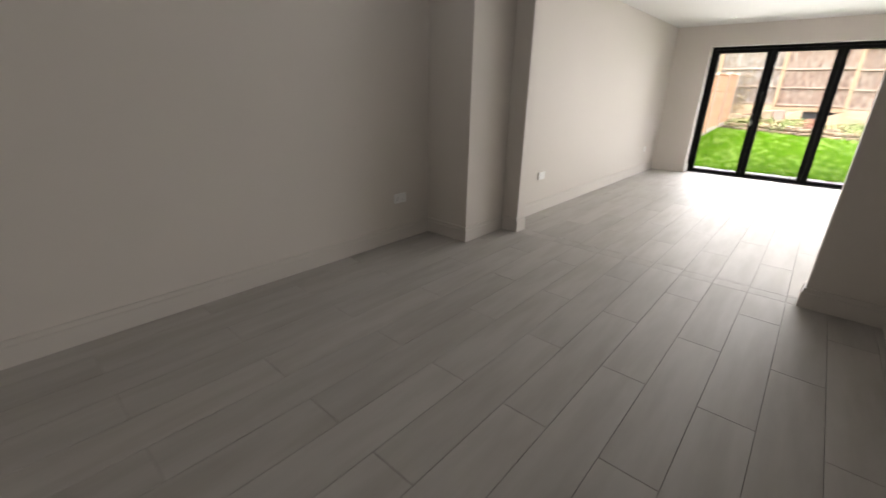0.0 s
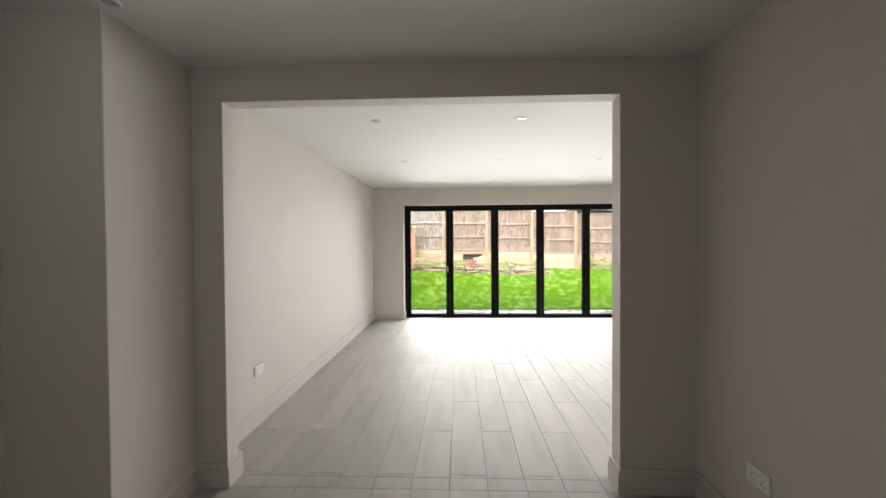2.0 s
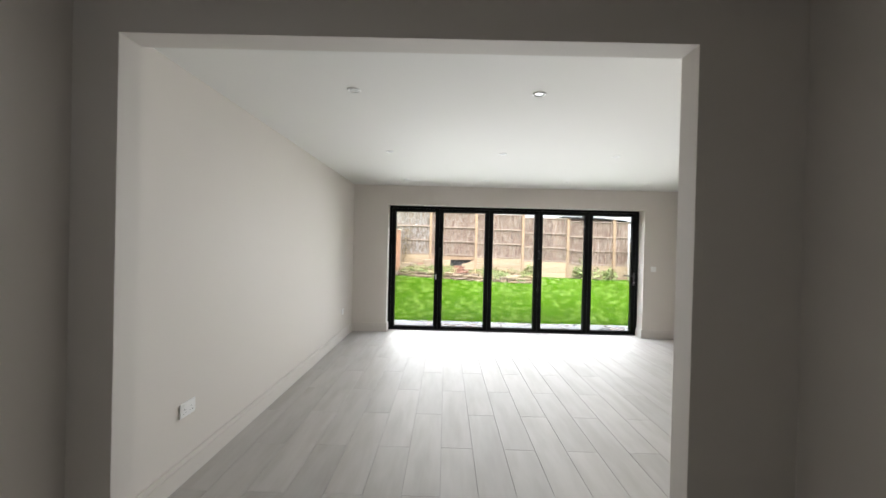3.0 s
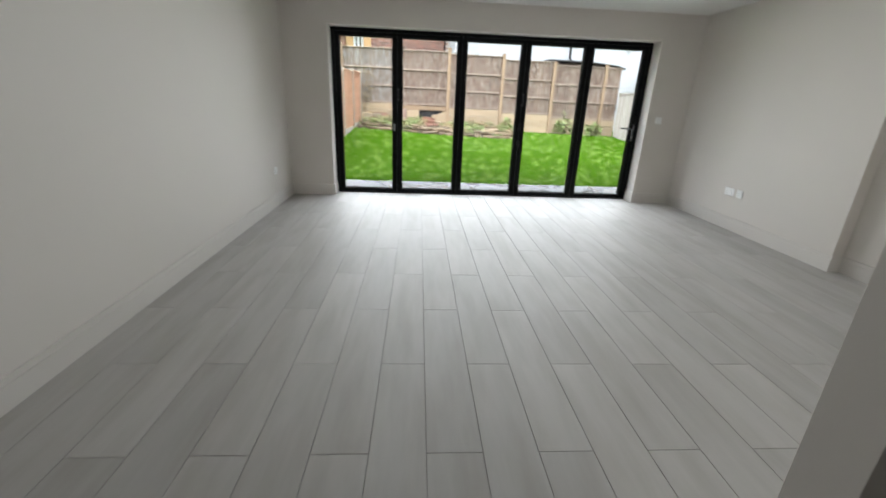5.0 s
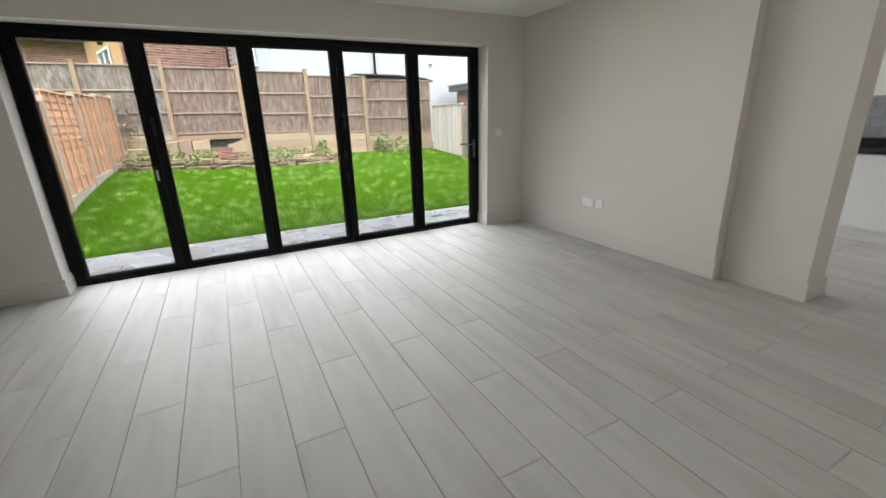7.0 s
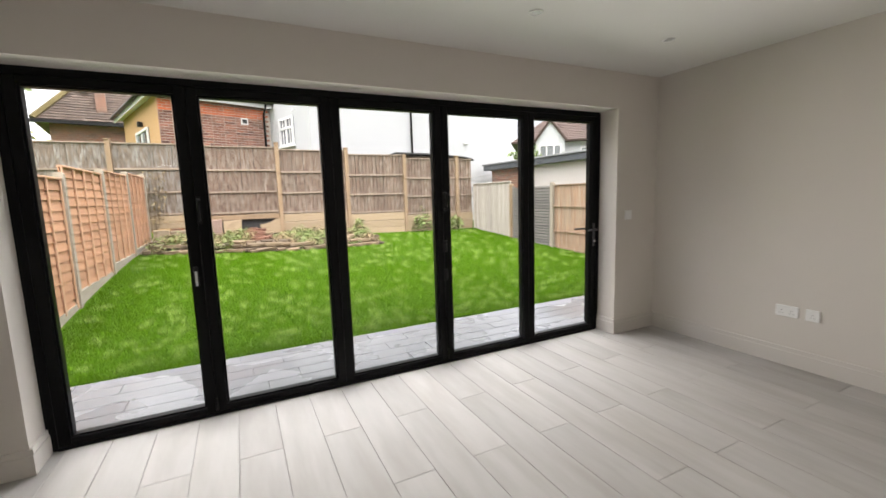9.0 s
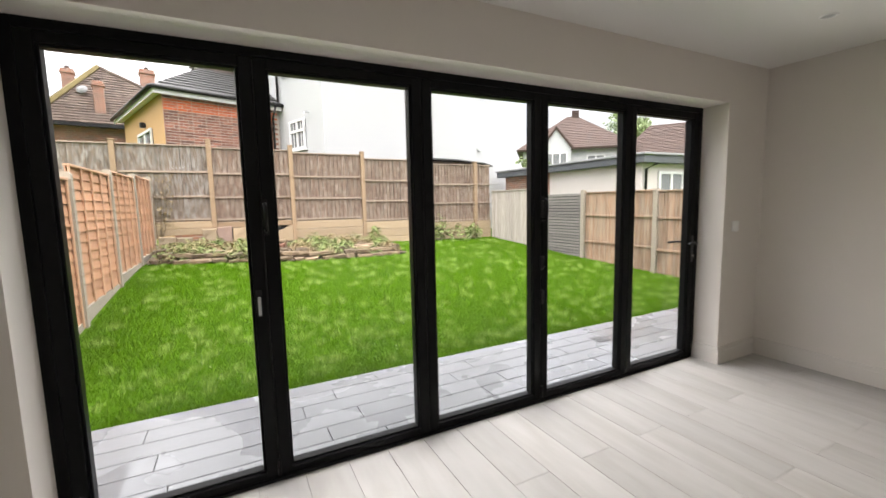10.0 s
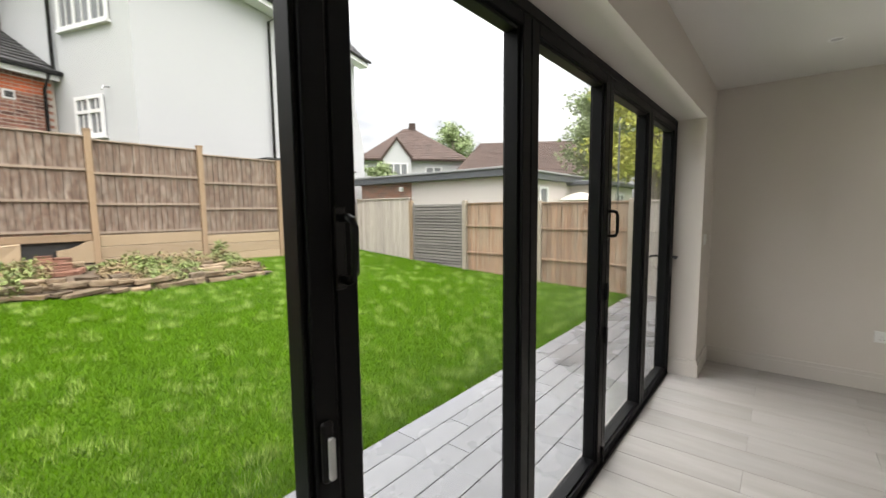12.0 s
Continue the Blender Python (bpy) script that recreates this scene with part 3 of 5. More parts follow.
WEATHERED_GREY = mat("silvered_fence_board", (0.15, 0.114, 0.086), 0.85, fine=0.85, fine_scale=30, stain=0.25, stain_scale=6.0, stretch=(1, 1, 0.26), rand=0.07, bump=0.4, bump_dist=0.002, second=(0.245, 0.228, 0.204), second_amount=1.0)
RAIL = mat("weathered_rail", (0.265, 0.205, 0.155), 0.8, fine=0.2, fine_scale=30, stain=0.2, rand=0.1, bump=0.3)
POST = mat("timber_post", (0.26, 0.18, 0.11), 0.8, fine=0.18, fine_scale=30, stretch=(1, 1, 0.12), stain=0.2, rand=0.1, bump=0.3)
ORANGE = mat("brown_lap_board", (0.42, 0.22, 0.125), 0.75, fine=0.2, fine_scale=24, stretch=(1, 0.15, 1), stain=0.15, rand=0.14, bump=0.3)
ORBAT = mat("brown_batten", (0.46, 0.27, 0.17), 0.75, fine=0.15, fine_scale=30, stretch=(1, 1, 0.15), rand=0.08, bump=0.2)
CONCRETE = mat("concrete_post", (0.30, 0.262, 0.21), 0.9, fine=0.15, fine_scale=50, stain=0.18, rand=0.06, bump=0.3)
SLEEPER = mat("pale_timber_sleeper", (0.32, 0.24, 0.152), 0.8, fine=0.15, fine_scale=18, stretch=(0.15, 1, 1), stain=0.2, rand=0.12, bump=0.3)
NEWPINE = mat("new_pine_board", (0.27, 0.168, 0.108), 0.75, fine=0.75, fine_scale=40, stretch=(1, 1, 0.10), stain=0.15, stain_scale=5, rand=0.22, bump=0.3, second=(0.29, 0.235, 0.175), second_amount=0.8)
PALE = mat("pale_grey_board", (0.39, 0.355, 0.31), 0.85, fine=0.4, fine_scale=26, stretch=(1, 1, 0.12), stain=0.15, rand=0.12, bump=0.3)
GREYSLAT = mat("grey_trellis_slat", (0.155, 0.146, 0.134), 0.85, fine=0.25, fine_scale=30, stretch=(1, 0.15, 1), rand=0.16, bump=0.3)
STONE = mat("garden_stone", (0.122, 0.083, 0.049), 0.9, fine=0.45, fine_scale=30, stain=0.3, stain_scale=6, rand=0.45, bump=0.9, bump_dist=0.012, second=(0.21, 0.168, 0.11), second_amount=0.7)
BLOCK = mat("tan_stone_block", (0.24, 0.185, 0.125), 0.9, fine=0.25, fine_scale=22, stain=0.25, stain_scale=4, rand=0.2, bump=0.5, bump_dist=0.006)
OLDBRICK = mat("old_red_brick", (0.165, 0.078, 0.05), 0.9, fine=0.25, fine_scale=40, stain=0.2, stain_scale=5, rand=0.25, bump=0.5, bump_dist=0.004)
DRYSTEM = mat("dry_stem", (0.13, 0.095, 0.065), 0.9)
DRY = mat("dry_weed_leaves", (0.20, 0.145, 0.07), 0.7, fine=0.2, fine_scale=8, rand=0.4, island=True, bump=0.0)
LEAFM = mat("weed_leaves", (0.145, 0.195, 0.05), 0.6, fine=0.2, fine_scale=8, rand=0.45, island=True, bump=0.0)


def lawn_z(x, y):
    s = min(max((y - 10.2) / 7.2, 0), 1.6)
    west = -0.06 + 0.53 * (1 - (1 - min(s, 1)) ** 2)
    east = -0.08 + 0.40 * s ** 1.3
    k = min(max((x + 2.2) / 8.4, 0), 1)
    k = k * k * (3 - 2 * k)
    return west * (1 - k) + east * k


# one sheet of ground out to the horizon
bm = B()
xs = [-900, -200, -60, -20, -8] + [-2.3 + 0.35 * i for i in range(26)] + [8.5, 14, 25, 60, 200, 900]
ys = [-300, -60, -10, 0, 9.1, 10.19] + [10.22 + 0.36 * i for i in range(21)] + [18.5, 21, 30, 60, 200, 1200]


def ground_z(x, y):
    if y < 10.2:
        return -0.22
    return lawn_z(min(max(x, -2.3), 6.45), min(y, 17.6)) - 0.012


grid = [[bm.verts.new((x, y, ground_z(x, y))) for x in xs] for y in ys]
for j in range(len(ys) - 1):
    for i in range(len(xs) - 1):
        bm.faces.new((grid[j][i], grid[j][i + 1], grid[j + 1][i + 1], grid[j + 1][i]))
tagged(new("ground", mesh_of("ground", bm, LAWN, True)), "green lawn ground rising gently away from the house", "ground", "", "structure")

# grass: many short blades as one mesh
rng = np.random.default_rng(7)


def lawn_zs(x, y):
    s = np.clip((y - 10.2) / 7.2, 0, 1)
    west = -0.06 + 0.53 * (1 - (1 - s) ** 2)
    k = np.clip((x + 2.2) / 8.4, 0, 1)
    k = k * k * (3 - 2 * k)
    return west * (1 - k) + (-0.08 + 0.40 * s ** 1.3) * k


def grass(name, n, x0, x1, y0, y1, h0, h1, material, label, centres=None, spread=0.1, power=1.0, wide=1.0):
    if centres is None:
        px = rng.uniform(x0, x1, n)
        py = y0 + (y1 - y0) * rng.uniform(0, 1, n) ** power
    else:
        pick = rng.integers(0, len(centres), n)
        px = centres[pick, 0] + rng.normal(0, spread, n)
        py = centres[pick, 1] + rng.normal(0, spread, n)
        keep = (px > x0) & (px < x1) & (py > y0) & (py < y1)
        px, py = px[keep], py[keep]
        n = len(px)
    front = np.where(px < 2.7, 14.93 + 0.13 * np.abs(px - 0.4) ** 1.5, 17.45)
    keep = py < np.minimum(y1, front)
    px, py = px[keep], py[keep]
    n = len(px)
    pz = lawn_zs(px, py) - 0.014
    ang, lean = rng.uniform(0, 2 * np.pi, n), rng.uniform(0, 2 * np.pi, n)
    h = rng.uniform(h0, h1, n)
    w = wide * rng.uniform(0.0018, 0.0036, n) * (1 + (py - 10) * 0.14)
    amount = rng.uniform(0.1, 0.8, n) * h
    v = np.empty((n, 3, 3))
    v[:, 0] = np.stack((px - w * np.cos(ang), py - w * np.sin(ang), pz), 1)
    v[:, 1] = np.stack((px + w * np.cos(ang), py + w * np.sin(ang), pz), 1)
    v[:, 2] = np.stack((px + amount * np.cos(lean), py + amount * np.sin(lean), pz + h), 1)
    me = bpy.data.meshes.new(name)
    me.vertices.add(3 * n)
    me.vertices.foreach_set("co", v.reshape(-1))
    me.loops.add(3 * n)
    me.loops.foreach_set("vertex_index", np.arange(3 * n, dtype=np.int32))
    me.polygons.add(n)
    me.polygons.foreach_set("loop_start", np.arange(0, 3 * n, 3, dtype=np.int32))
    me.update(calc_edges=True)
    me.materials.append(material)
    return tagged(new(name, me), label, "grass", "", "stuff")


grass("grass", 430000, -2.12, 6.35, 10.22, 17.45, 0.018, 0.042, BLADE, "short bright green lawn grass", power=1.35)
tufts = np.stack((rng.uniform(-2.0, 6.2, 620), 10.35 + 6.7 * rng.uniform(0, 1, 620) ** 1.5), 1)
grass("pale_grass", 27000, -2.1, 6.3, 10.3, 17.3, 0.045, 0.085, TUFT, "pale yellow-green tufts in the lawn", tufts, 0.032, wide=0.8)

# deck: planks run along the house
deck = tagged(new("deck", mesh_of("deck", box(B(), (-2.3, 9.12, -0.2), (6.3, 10.205, -0.072)), DECKJ)), "wet grey plank terrace along the garden doors", "terrace", "", "structure")
PW, PL = 0.1785, 1.19
plank_meshes = {}
for r in range(6):
    y0 = 9.135 + r * PW
    x = -2.3 - (0.05, 0.62, 0.2, 0.79, 0.37, 0.95)[r] * PL * 0.5
    while x < 6.3:
        a, b = max(x, -2.3), min(x + PL, 6.3)
        if b - a > 0.05:
            key = round(b - a, 3)
            if key not in plank_meshes:
                plank_meshes[key] = mesh_of("plank", box(B(), (0.002, 0.002, -0.02), (key - 0.002, PW - 0.003, 0.0), 0.002), DECK)
            part("plank", plank_meshes[key], DECK, deck, m=pose(a, y0, -0.055))
        x += PL
drain = thing("drain_cover", pose(2.55, 9.82, -0.054), "small square metal drain cover in the terrace", "drain cover")
part("cover_frame", box(B(), (-0.075, -0.075, 0.0), (0.075, 0.075, 0.004), 0.001), GUNMETAL, drain)
# slots are dark strips on the cover, coloured like the shade inside
for k in range(5):
    part("slot", box(B(), (-0.055, -0.052 + k * 0.024, 0.004), (0.055, -0.044 + k * 0.024, 0.0048)), SHADE_FELT, drain)


# ---- fences ----
def feather_panel(parent, length, z0, z1, board_mat, rail_mat, rails, pitch=0.098):
    """Upright boards with rails on the near side; local x along the panel, local -y faces the garden."""
    n = max(1, round(length / pitch))
    w = length / n
    key = (round(w, 4), round(z1 - z0, 3), board_mat.name)
    g = 0.005 if board_mat is NEWPINE else 0.0018
    if key not in board_meshes:
        bm = B()
        prism(bm, [(g, -0.006), (w - g, 0.010), (w - g, 0.020), (g, 0.020)], "z", 0.0, z1 - z0)
        board_meshes[key] = mesh_of("board", bm, board_mat)
    for k in range(n):
        part("board", board_meshes[key], board_mat, parent, m=pose(k * w, random.uniform(-0.003, 0.003), z0 + random.uniform(-0.006, 0.004), 0, random.uniform(-0.25, 0.25), 0))
    # added dark sheet: paints the shade in the gaps between boards
    part("backing", box(B(), (0, 0.026, z0 + 0.01), (length, 0.032, z1 - 0.01)), SHADE_FELT, parent)
    for z in rails:
        part("rail", box(B(), (0, -0.034, z - 0.020), (length, -0.001, z + 0.020), 0.003), rail_mat, parent)
    part("capping", box(B(), (0, -0.03, z1 - 0.004), (length, 0.03, z1 + 0.024), 0.004), rail_mat, parent)


board_meshes = {}
# back fence on a low sleeper wall
YB = 17.5
posts_x = [-2.79, -1.08, 0.62, 2.37, 4.05, 5.77]
tops = [2.69, 2.76, 2.70, 2.61, 2.45, 2.44]
back_top = [2.72, 2.69, 2.64, 2.55, 2.45]
edges = [-6.1, -4.42] + posts_x + [6.35]
for k in range(len(edges) - 1):
    a, b = edges[k] + 0.05, edges[k + 1] - 0.05
    j = max(0, min(k - 2, 4))
    top = back_top[j]
    panel = thing("boarded_fence", pose(a, YB, 0), "weathered grey-brown featheredge fence panel with level rails", "fence panel", "back fence panels")
    hgt = 1.62
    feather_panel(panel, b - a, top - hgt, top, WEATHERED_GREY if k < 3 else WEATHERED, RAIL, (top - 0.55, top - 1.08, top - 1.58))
for x, top in zip(edges[:-1], [2.72, 2.72] + tops):
    post = thing("fence_post", pose(x, YB - 0.01, 0.0), "square timber post of the back fence", "fence post", "back fence posts")
    part("shaft", box(B(), (-0.048, -0.06, -0.1), (0.048, 0.05, top + 0.10), 0.006), POST, post)
    part("post_cap", box(B(), (-0.058, -0.07, top + 0.10), (0.058, 0.06, top + 0.125), 0.006), POST, post)
# sleeper boards below the fence
for k in range(len(edges) - 1):
    a, b = edges[k] + 0.05, edges[k + 1] - 0.05
    if k == 3:
        continue
    low = thing("gravel_board", pose(a, YB, 0), "pale timber boards stacked below the back fence", "sleeper wall", "boards below the back fence")
    j = max(0, min(k - 2, 4))
    z1 = back_top[j] - 1.616
    n = 2 if k < 4 else 3
    for r in range(n):
        za, zb = z1 - (r + 1) * (0.15 if k < 4 else 0.205), z1 - r * (0.15 if k < 4 else 0.205) - 0.006
        off = random.uniform(-0.006, 0.006)
        part("sleeper", box(B(), (0, -0.03 + off, za), (b - a, 0.03 + off, zb), 0.005), SLEEPER, low)
# broken stretch with a gap, bricks and a curved end
low = thing("gravel_board", pose(-1.08, YB, 0), "broken pale boards round a dark gap below the fence", "sleeper wall", "boards below the back fence")
part("sleeper", box(B(), (0.05, -0.03, 0.93), (1.65, 0.03, 1.055), 0.005), POST, low, "weathered dark board")
part("sleeper", prism(B(), [(1.18, 0.56), (1.66, 0.56), (1.66, 0.925), (1.57, 0.925), (1.47, 0.86), (1.34, 0.81), (1.18, 0.79)], "y", -0.06, 0.0), SLEEPER, low)
# dark sheet behind the gap, painting the shade inside it
part("cavity", box(B(), (0.05, 0.06, 0.4), (1.65, 0.10, 1.06)), SHADE_FELT, low)


shed = thing("lean_to_shed", pose(4.0, 17.75, 0.2), "dark thin shed roof showing just above the back fence", "shed")
part("wall", box(B(), (0.05, 0.1, 0.0), (2.3, 1.2, 2.38)), WEATHERED, shed)
bm = B()
prism(bm, [(-0.12, 2.46), (1.2, 2.44), (2.2, 2.36), (2.5, 2.28), (2.5, 2.25), (2.2, 2.33), (1.2, 2.40), (-0.12, 2.42)], "y", -0.12, 1.3)
part("roof", bm, SHADE_FELT, shed, "thin dark felt roof")

PINKSTONE = mat("pink_stone_block", (0.26, 0.18, 0.145), 0.9, fine=0.25, fine_scale=22, stain=0.3, stain_scale=6, rand=0.1, bump=0.5, bump_dist=0.006)
for x0, x1, z0, z1, mm in ((-1.94, -1.63, 0.52, 0.79, BLOCK), (-1.61, -1.32, 0.54, 0.76, BLOCK), (-1.30, -0.85, 0.52, 0.655, BLOCK),
                           (-1.12, -0.85, 0.66, 0.92, BLOCK), (-0.83, -0.54, 0.54, 0.95, PINKSTONE), (-0.525, -0.125, 0.55, 0.925, SLEEPER)):
    bm = box(B(), (-(x1 - x0) / 2, -0.06, z0), ((x1 - x0) / 2, 0.06, z1), 0.014)
    bmesh.ops.subdivide_edges(bm, edges=bm.edges[:], cuts=1, use_grid_fill=True)
    for v in bm.verts:
        v.co += Vector((noise.noise(v.co * 9 + Vector((x0, 0, 0))) * 0.025, noise.noise(v.co * 8) * 0.02, noise.noise(v.co * 7 + Vector((0, x0, 5))) * 0.03))
    ob = new("stone_block", mesh_of("stone_block", bm, mm))
    ob.matrix_basis = pose((x0 + x1) / 2 - 0.2, 17.38, 0, 0, 0, random.uniform(-4, 4))
    tagged(ob, "squared pinkish stone block below the back fence" if mm is PINKSTONE else "squared tan stone block below the back fence", "stone", "stone blocks")

# left fence: lap panels between slotted concrete posts
XF = -2.18
fy = [10.58, 12.25, 13.87, 15.45, 17.02]
fb = [lawn_z(-2.1, y) for y in fy]
ft = [1.64, 1.77, 1.92, 1.98, 2.03]
for k in range(4):
    y0, y1 = fy[k] + 0.038, fy[k + 1] - 0.038
    zb, zt = (fb[k] + fb[k + 1]) / 2 + 0.05, ft[k + 1] - 0.10
    panel = thing("lap_fence", pose(XF, y0, 0), "orange-brown lap fence panel with upright battens", "fence panel", "lap fence panels")
    L = y1 - y0
    n = 13
    dh = (zt - zb - 0.05) / n
    me = mesh_of("slat", prism(B(), [(-0.004, 0.0), (0.014, 0.0), (-0.006, dh + 0.015), (-0.014, dh + 0.015)], "y", 0.0, L), ORANGE)
    for r in range(n):
        part("slat", me, ORANGE, panel, m=pose(random.uniform(-0.002, 0.002), 0, zb + 0.06 + r * dh, random.uniform(-0.3, 0.3)))
    for c in range(5):
        y = 0.0 + c * (L - 0.04) / 4
        part("batten", box(B(), (0.012, y, zb + 0.05), (0.030, y + 0.036, zt + 0.01), 0.003), ORBAT, panel)
    part("capping", box(B(), (-0.02, 0, zt + 0.011), (0.034, L, zt + 0.035), 0.003), ORBAT, panel)
    part("gravel_board", prism(B(), [(0, fb[k] - 0.1), (L, fb[k + 1] - 0.1), (L, max(zb + 0.04, fb[k + 1] + 0.05)), (0, zb + 0.04)], "x", -0.02, 0.022), CONCRETE, panel, "pale concrete gravel board")
for y, zb, zt in zip(fy, fb, ft):
    post = thing("concrete_fence_post", pose(XF, y, zb), "pale concrete fence post with a rounded top", "fence post", "concrete fence posts")
    h = zt - zb
    part("shaft", prism(B(), [(-0.05, -0.2), (0.05, -0.2), (0.05, h - 0.03), (0.03, h), (-0.03, h), (-0.05, h - 0.03)], "y", -0.036, 0.036), CONCRETE, post)

# right side: pale close-boarded panel, grey slatted gate, new pine fence
XR = 6.30


def side_panel(y_near, y_far, zt, board, rail, label, rails, zb):
    p = thing("boarded_fence", pose(XR, y_far, 0, 0, 0, -90), label, "fence panel", "side fence panels")
    feather_panel(p, y_far - y_near, zb, zt, board, rail, rails)
    return p


side_panel(15.40, 17.40, 1.68, PALE, PALE, "pale grey close-boarded fence panel", (), 0.12)
side_panel(11.98, 13.66, 1.52, NEWPINE, NEWPINE, "new pale-brown pine fence panel with two rails", (0.46, 1.04), -0.06)
side_panel(10.30, 11.88, 1.50, NEWPINE, NEWPINE, "new pale-brown pine fence panel with two rails", (0.42, 1.02), -0.15)
side_panel(6.6, 10.20, 1.50, PALE, PALE, "grey close-boarded fence panel beside the terrace", (0.42, 1.02), -0.18)
gate = thing("slatted_gate", pose(XR, 13.78, 0), "weathered grey horizontal slatted panel", "fence panel")
me = mesh_of("slat", prism(B(), [(0.0, 0.0), (0.012, -0.004), (0.018, 0.0), (0.010, 0.046)], "y", 0.0, 1.52), GREYSLAT)
for r in range(21):
    part("slat", me, GREYSLAT, gate, m=pose(-0.02, 0, 0.10 + r * 0.0685, random.uniform(-0.3, 0.3)))
# dark sheet added behind the slats as the shade between them
part("backing", box(B(), (0.012, 0.02, 0.08), (0.020, 1.50, 1.52)), SHADE_FELT, gate)
for y in (0.0, 1.48):
    part("stile", box(B(), (-0.01, y, 0.05), (0.03, y + 0.04, 1.56), 0.003), GREYSLAT, gate)
for y, h, mm in ((13.72, 1.60, CONCRETE), (15.35, 1.62, POST), (11.93, 1.56, CONCRETE), (10.25, 1.56, CONCRETE)):
    post = thing("fence_post", pose(XR, y, 0), "upright post of the side fence", "fence post", "side fence posts")
    part("shaft", box(B(), (-0.06, -0.045, -0.25), (0.04, 0.045, h), 0.008), mm, post)


# ---- rockery ----
def bed_front(x):
    return 14.97 + 0.13 * abs(x - 0.4) ** 1.5


soil_bm = B()
nx, ny = 40, 10
rows = []
for j in range(ny + 1):
    row = []
    for i in range(nx + 1):
        x = -2.12 + 4.85 * i / nx
        y = bed_front(x) + (17.44 - bed_front(x)) * j / ny
        z = lawn_z(x, y) + 0.02 + 0.07 * (j / ny) ** 0.8 * (1 if x < 2.0 else max(0, (2.73 - x) / 0.73)) + 0.05 * noise.noise((x * 3, y * 3, 0))
        row.append(soil_bm.verts.new((x, y, z)))
    rows.append(row)
for j in range(ny):
    for i in range(nx):
        soil_bm.faces.new((rows[j][i], rows[j][i + 1], rows[j + 1][i + 1], rows[j + 1][i]))
tagged(new("rockery_soil", mesh_of("rockery_soil", soil_bm, SOIL, True)), "raised bed of brown soil below the back fence", "flower bed", "", "structure")


def bed_z(x, y):
    j = (y - bed_front(x)) / (17.44 - bed_front(x))
    return lawn_z(x, y) + 0.02 + 0.07 * max(j, 0) ** 0.8 * (1 if x < 2.0 else max(0, (2.73 - x) / 0.73))


rr = random.Random(5)
for row, (off, count, lift) in enumerate(((0.03, 17, 0.0), (0.13, 16, 0.075), (0.42, 16, 0.02), (0.50, 16, 0.09), (0.90, 12, 0.02), (1.25, 12, 0.02), (1.7, 13, 0.03), (2.05, 13, 0.05))):
    for k in range(count):
        x = -2.0 + 4.6 * (k + rr.uniform(0.25, 0.75)) / count
        y = bed_front(x) + off + rr.uniform(-0.05, 0.05)
        if y > 17.25 or (row > 3 and -0.42 < x < 0.26):
            continue
        lx, ly, lz = rr.uniform(0.07, 0.2) if row < 4 else rr.uniform(0.06, 0.14), rr.uniform(0.06, 0.1), rr.uniform(0.02, 0.042)
        bm = box(B(), (-lx, -ly, -lz), (lx, ly, lz), lz * 0.3)
        bmesh.ops.subdivide_edges(bm, edges=bm.edges[:], cuts=1, use_grid_fill=True)
        o = Vector((rr.uniform(0, 50), rr.uniform(0, 50), 0))
        for v in bm.verts:
            v.co += 0.5 * Vector((noise.noise(v.co * 7 + o) * lx, noise.noise(v.co * 8 - o) * ly, noise.noise(v.co * 9 + o * 2) * lz))
        ob = new("stone", mesh_of("stone", bm, STONE))
        ob.matrix_basis = pose(x, y, bed_z(x, y) + lz * 0.5 + lift, rr.uniform(-5, 5), rr.uniform(-5, 5), rr.uniform(-14, 14))
        tagged(ob, "flat weathered tan stone edging the rockery", "stone", "rockery stones")
# brick steps in the middle
bme = mesh_of("brick", box(B(), (-0.107, -0.05, -0.032), (0.107, 0.05, 0.032), 0.006), OLDBRICK)
steps = thing("brick_steps", pose(-0.10, 16.35, lawn_z(0, 16.35) + 0.10), "worn red brick steps rising through the rockery", "steps")
for r in range(6):
    for c in range(2):
        part("brick", bme, OLDBRICK, steps, m=pose((c - 0.5) * 0.218 + (0.06 if r % 2 else 0) + rr.uniform(-0.02, 0.02), r * 0.11, 0.0 + r * 0.034, rr.uniform(-4, 4), rr.uniform(-3, 3), rr.uniform(-6, 6)))
for k in range(16):
    x, y = rr.uniform(-0.6, 1.9), rr.uniform(15.4, 16.7)
    ob = new("loose_brick", bme)
    ob.matrix_basis = pose(x, y, bed_z(x, y) + 0.05, rr.uniform(-12, 12), rr.uniform(-12, 12), rr.uniform(0, 180))
    tagged(ob, "loose red brick lying in the rockery", "brick", "loose bricks")
# stacked bricks in the gap below the fence
for r in range(3):
    ob = new("loose_brick", bme)
    ob.matrix_basis = pose(-0.08 + rr.uniform(-0.03, 0.03), YB - 0.01, 0.56 + r * 0.066, 0, 0, rr.uniform(-8, 8))
    tagged(ob, "old red brick stacked in the gap below the fence", "brick", "loose bricks")
# long planks lying across the bed
for k, (x0, x1, y) in enumerate(((-1.9, -0.75, 15.75), (-1.7, -0.6, 16.3), (0.6, 1.9, 15.6))):
    zz = max(bed_z(x0, y), bed_z(x1, y), bed_z((x0 + x1) / 2, y)) + 0.06
    bm = box(B(), (x0, y - 0.06, zz - 0.09), (x1, y + 0.06, zz + 0.02), 0.01)
    tagged(new("old_timber", mesh_of("old_timber", bm, SLEEPER)), "old timber edging lying across the rockery", "timber", "rockery timbers")


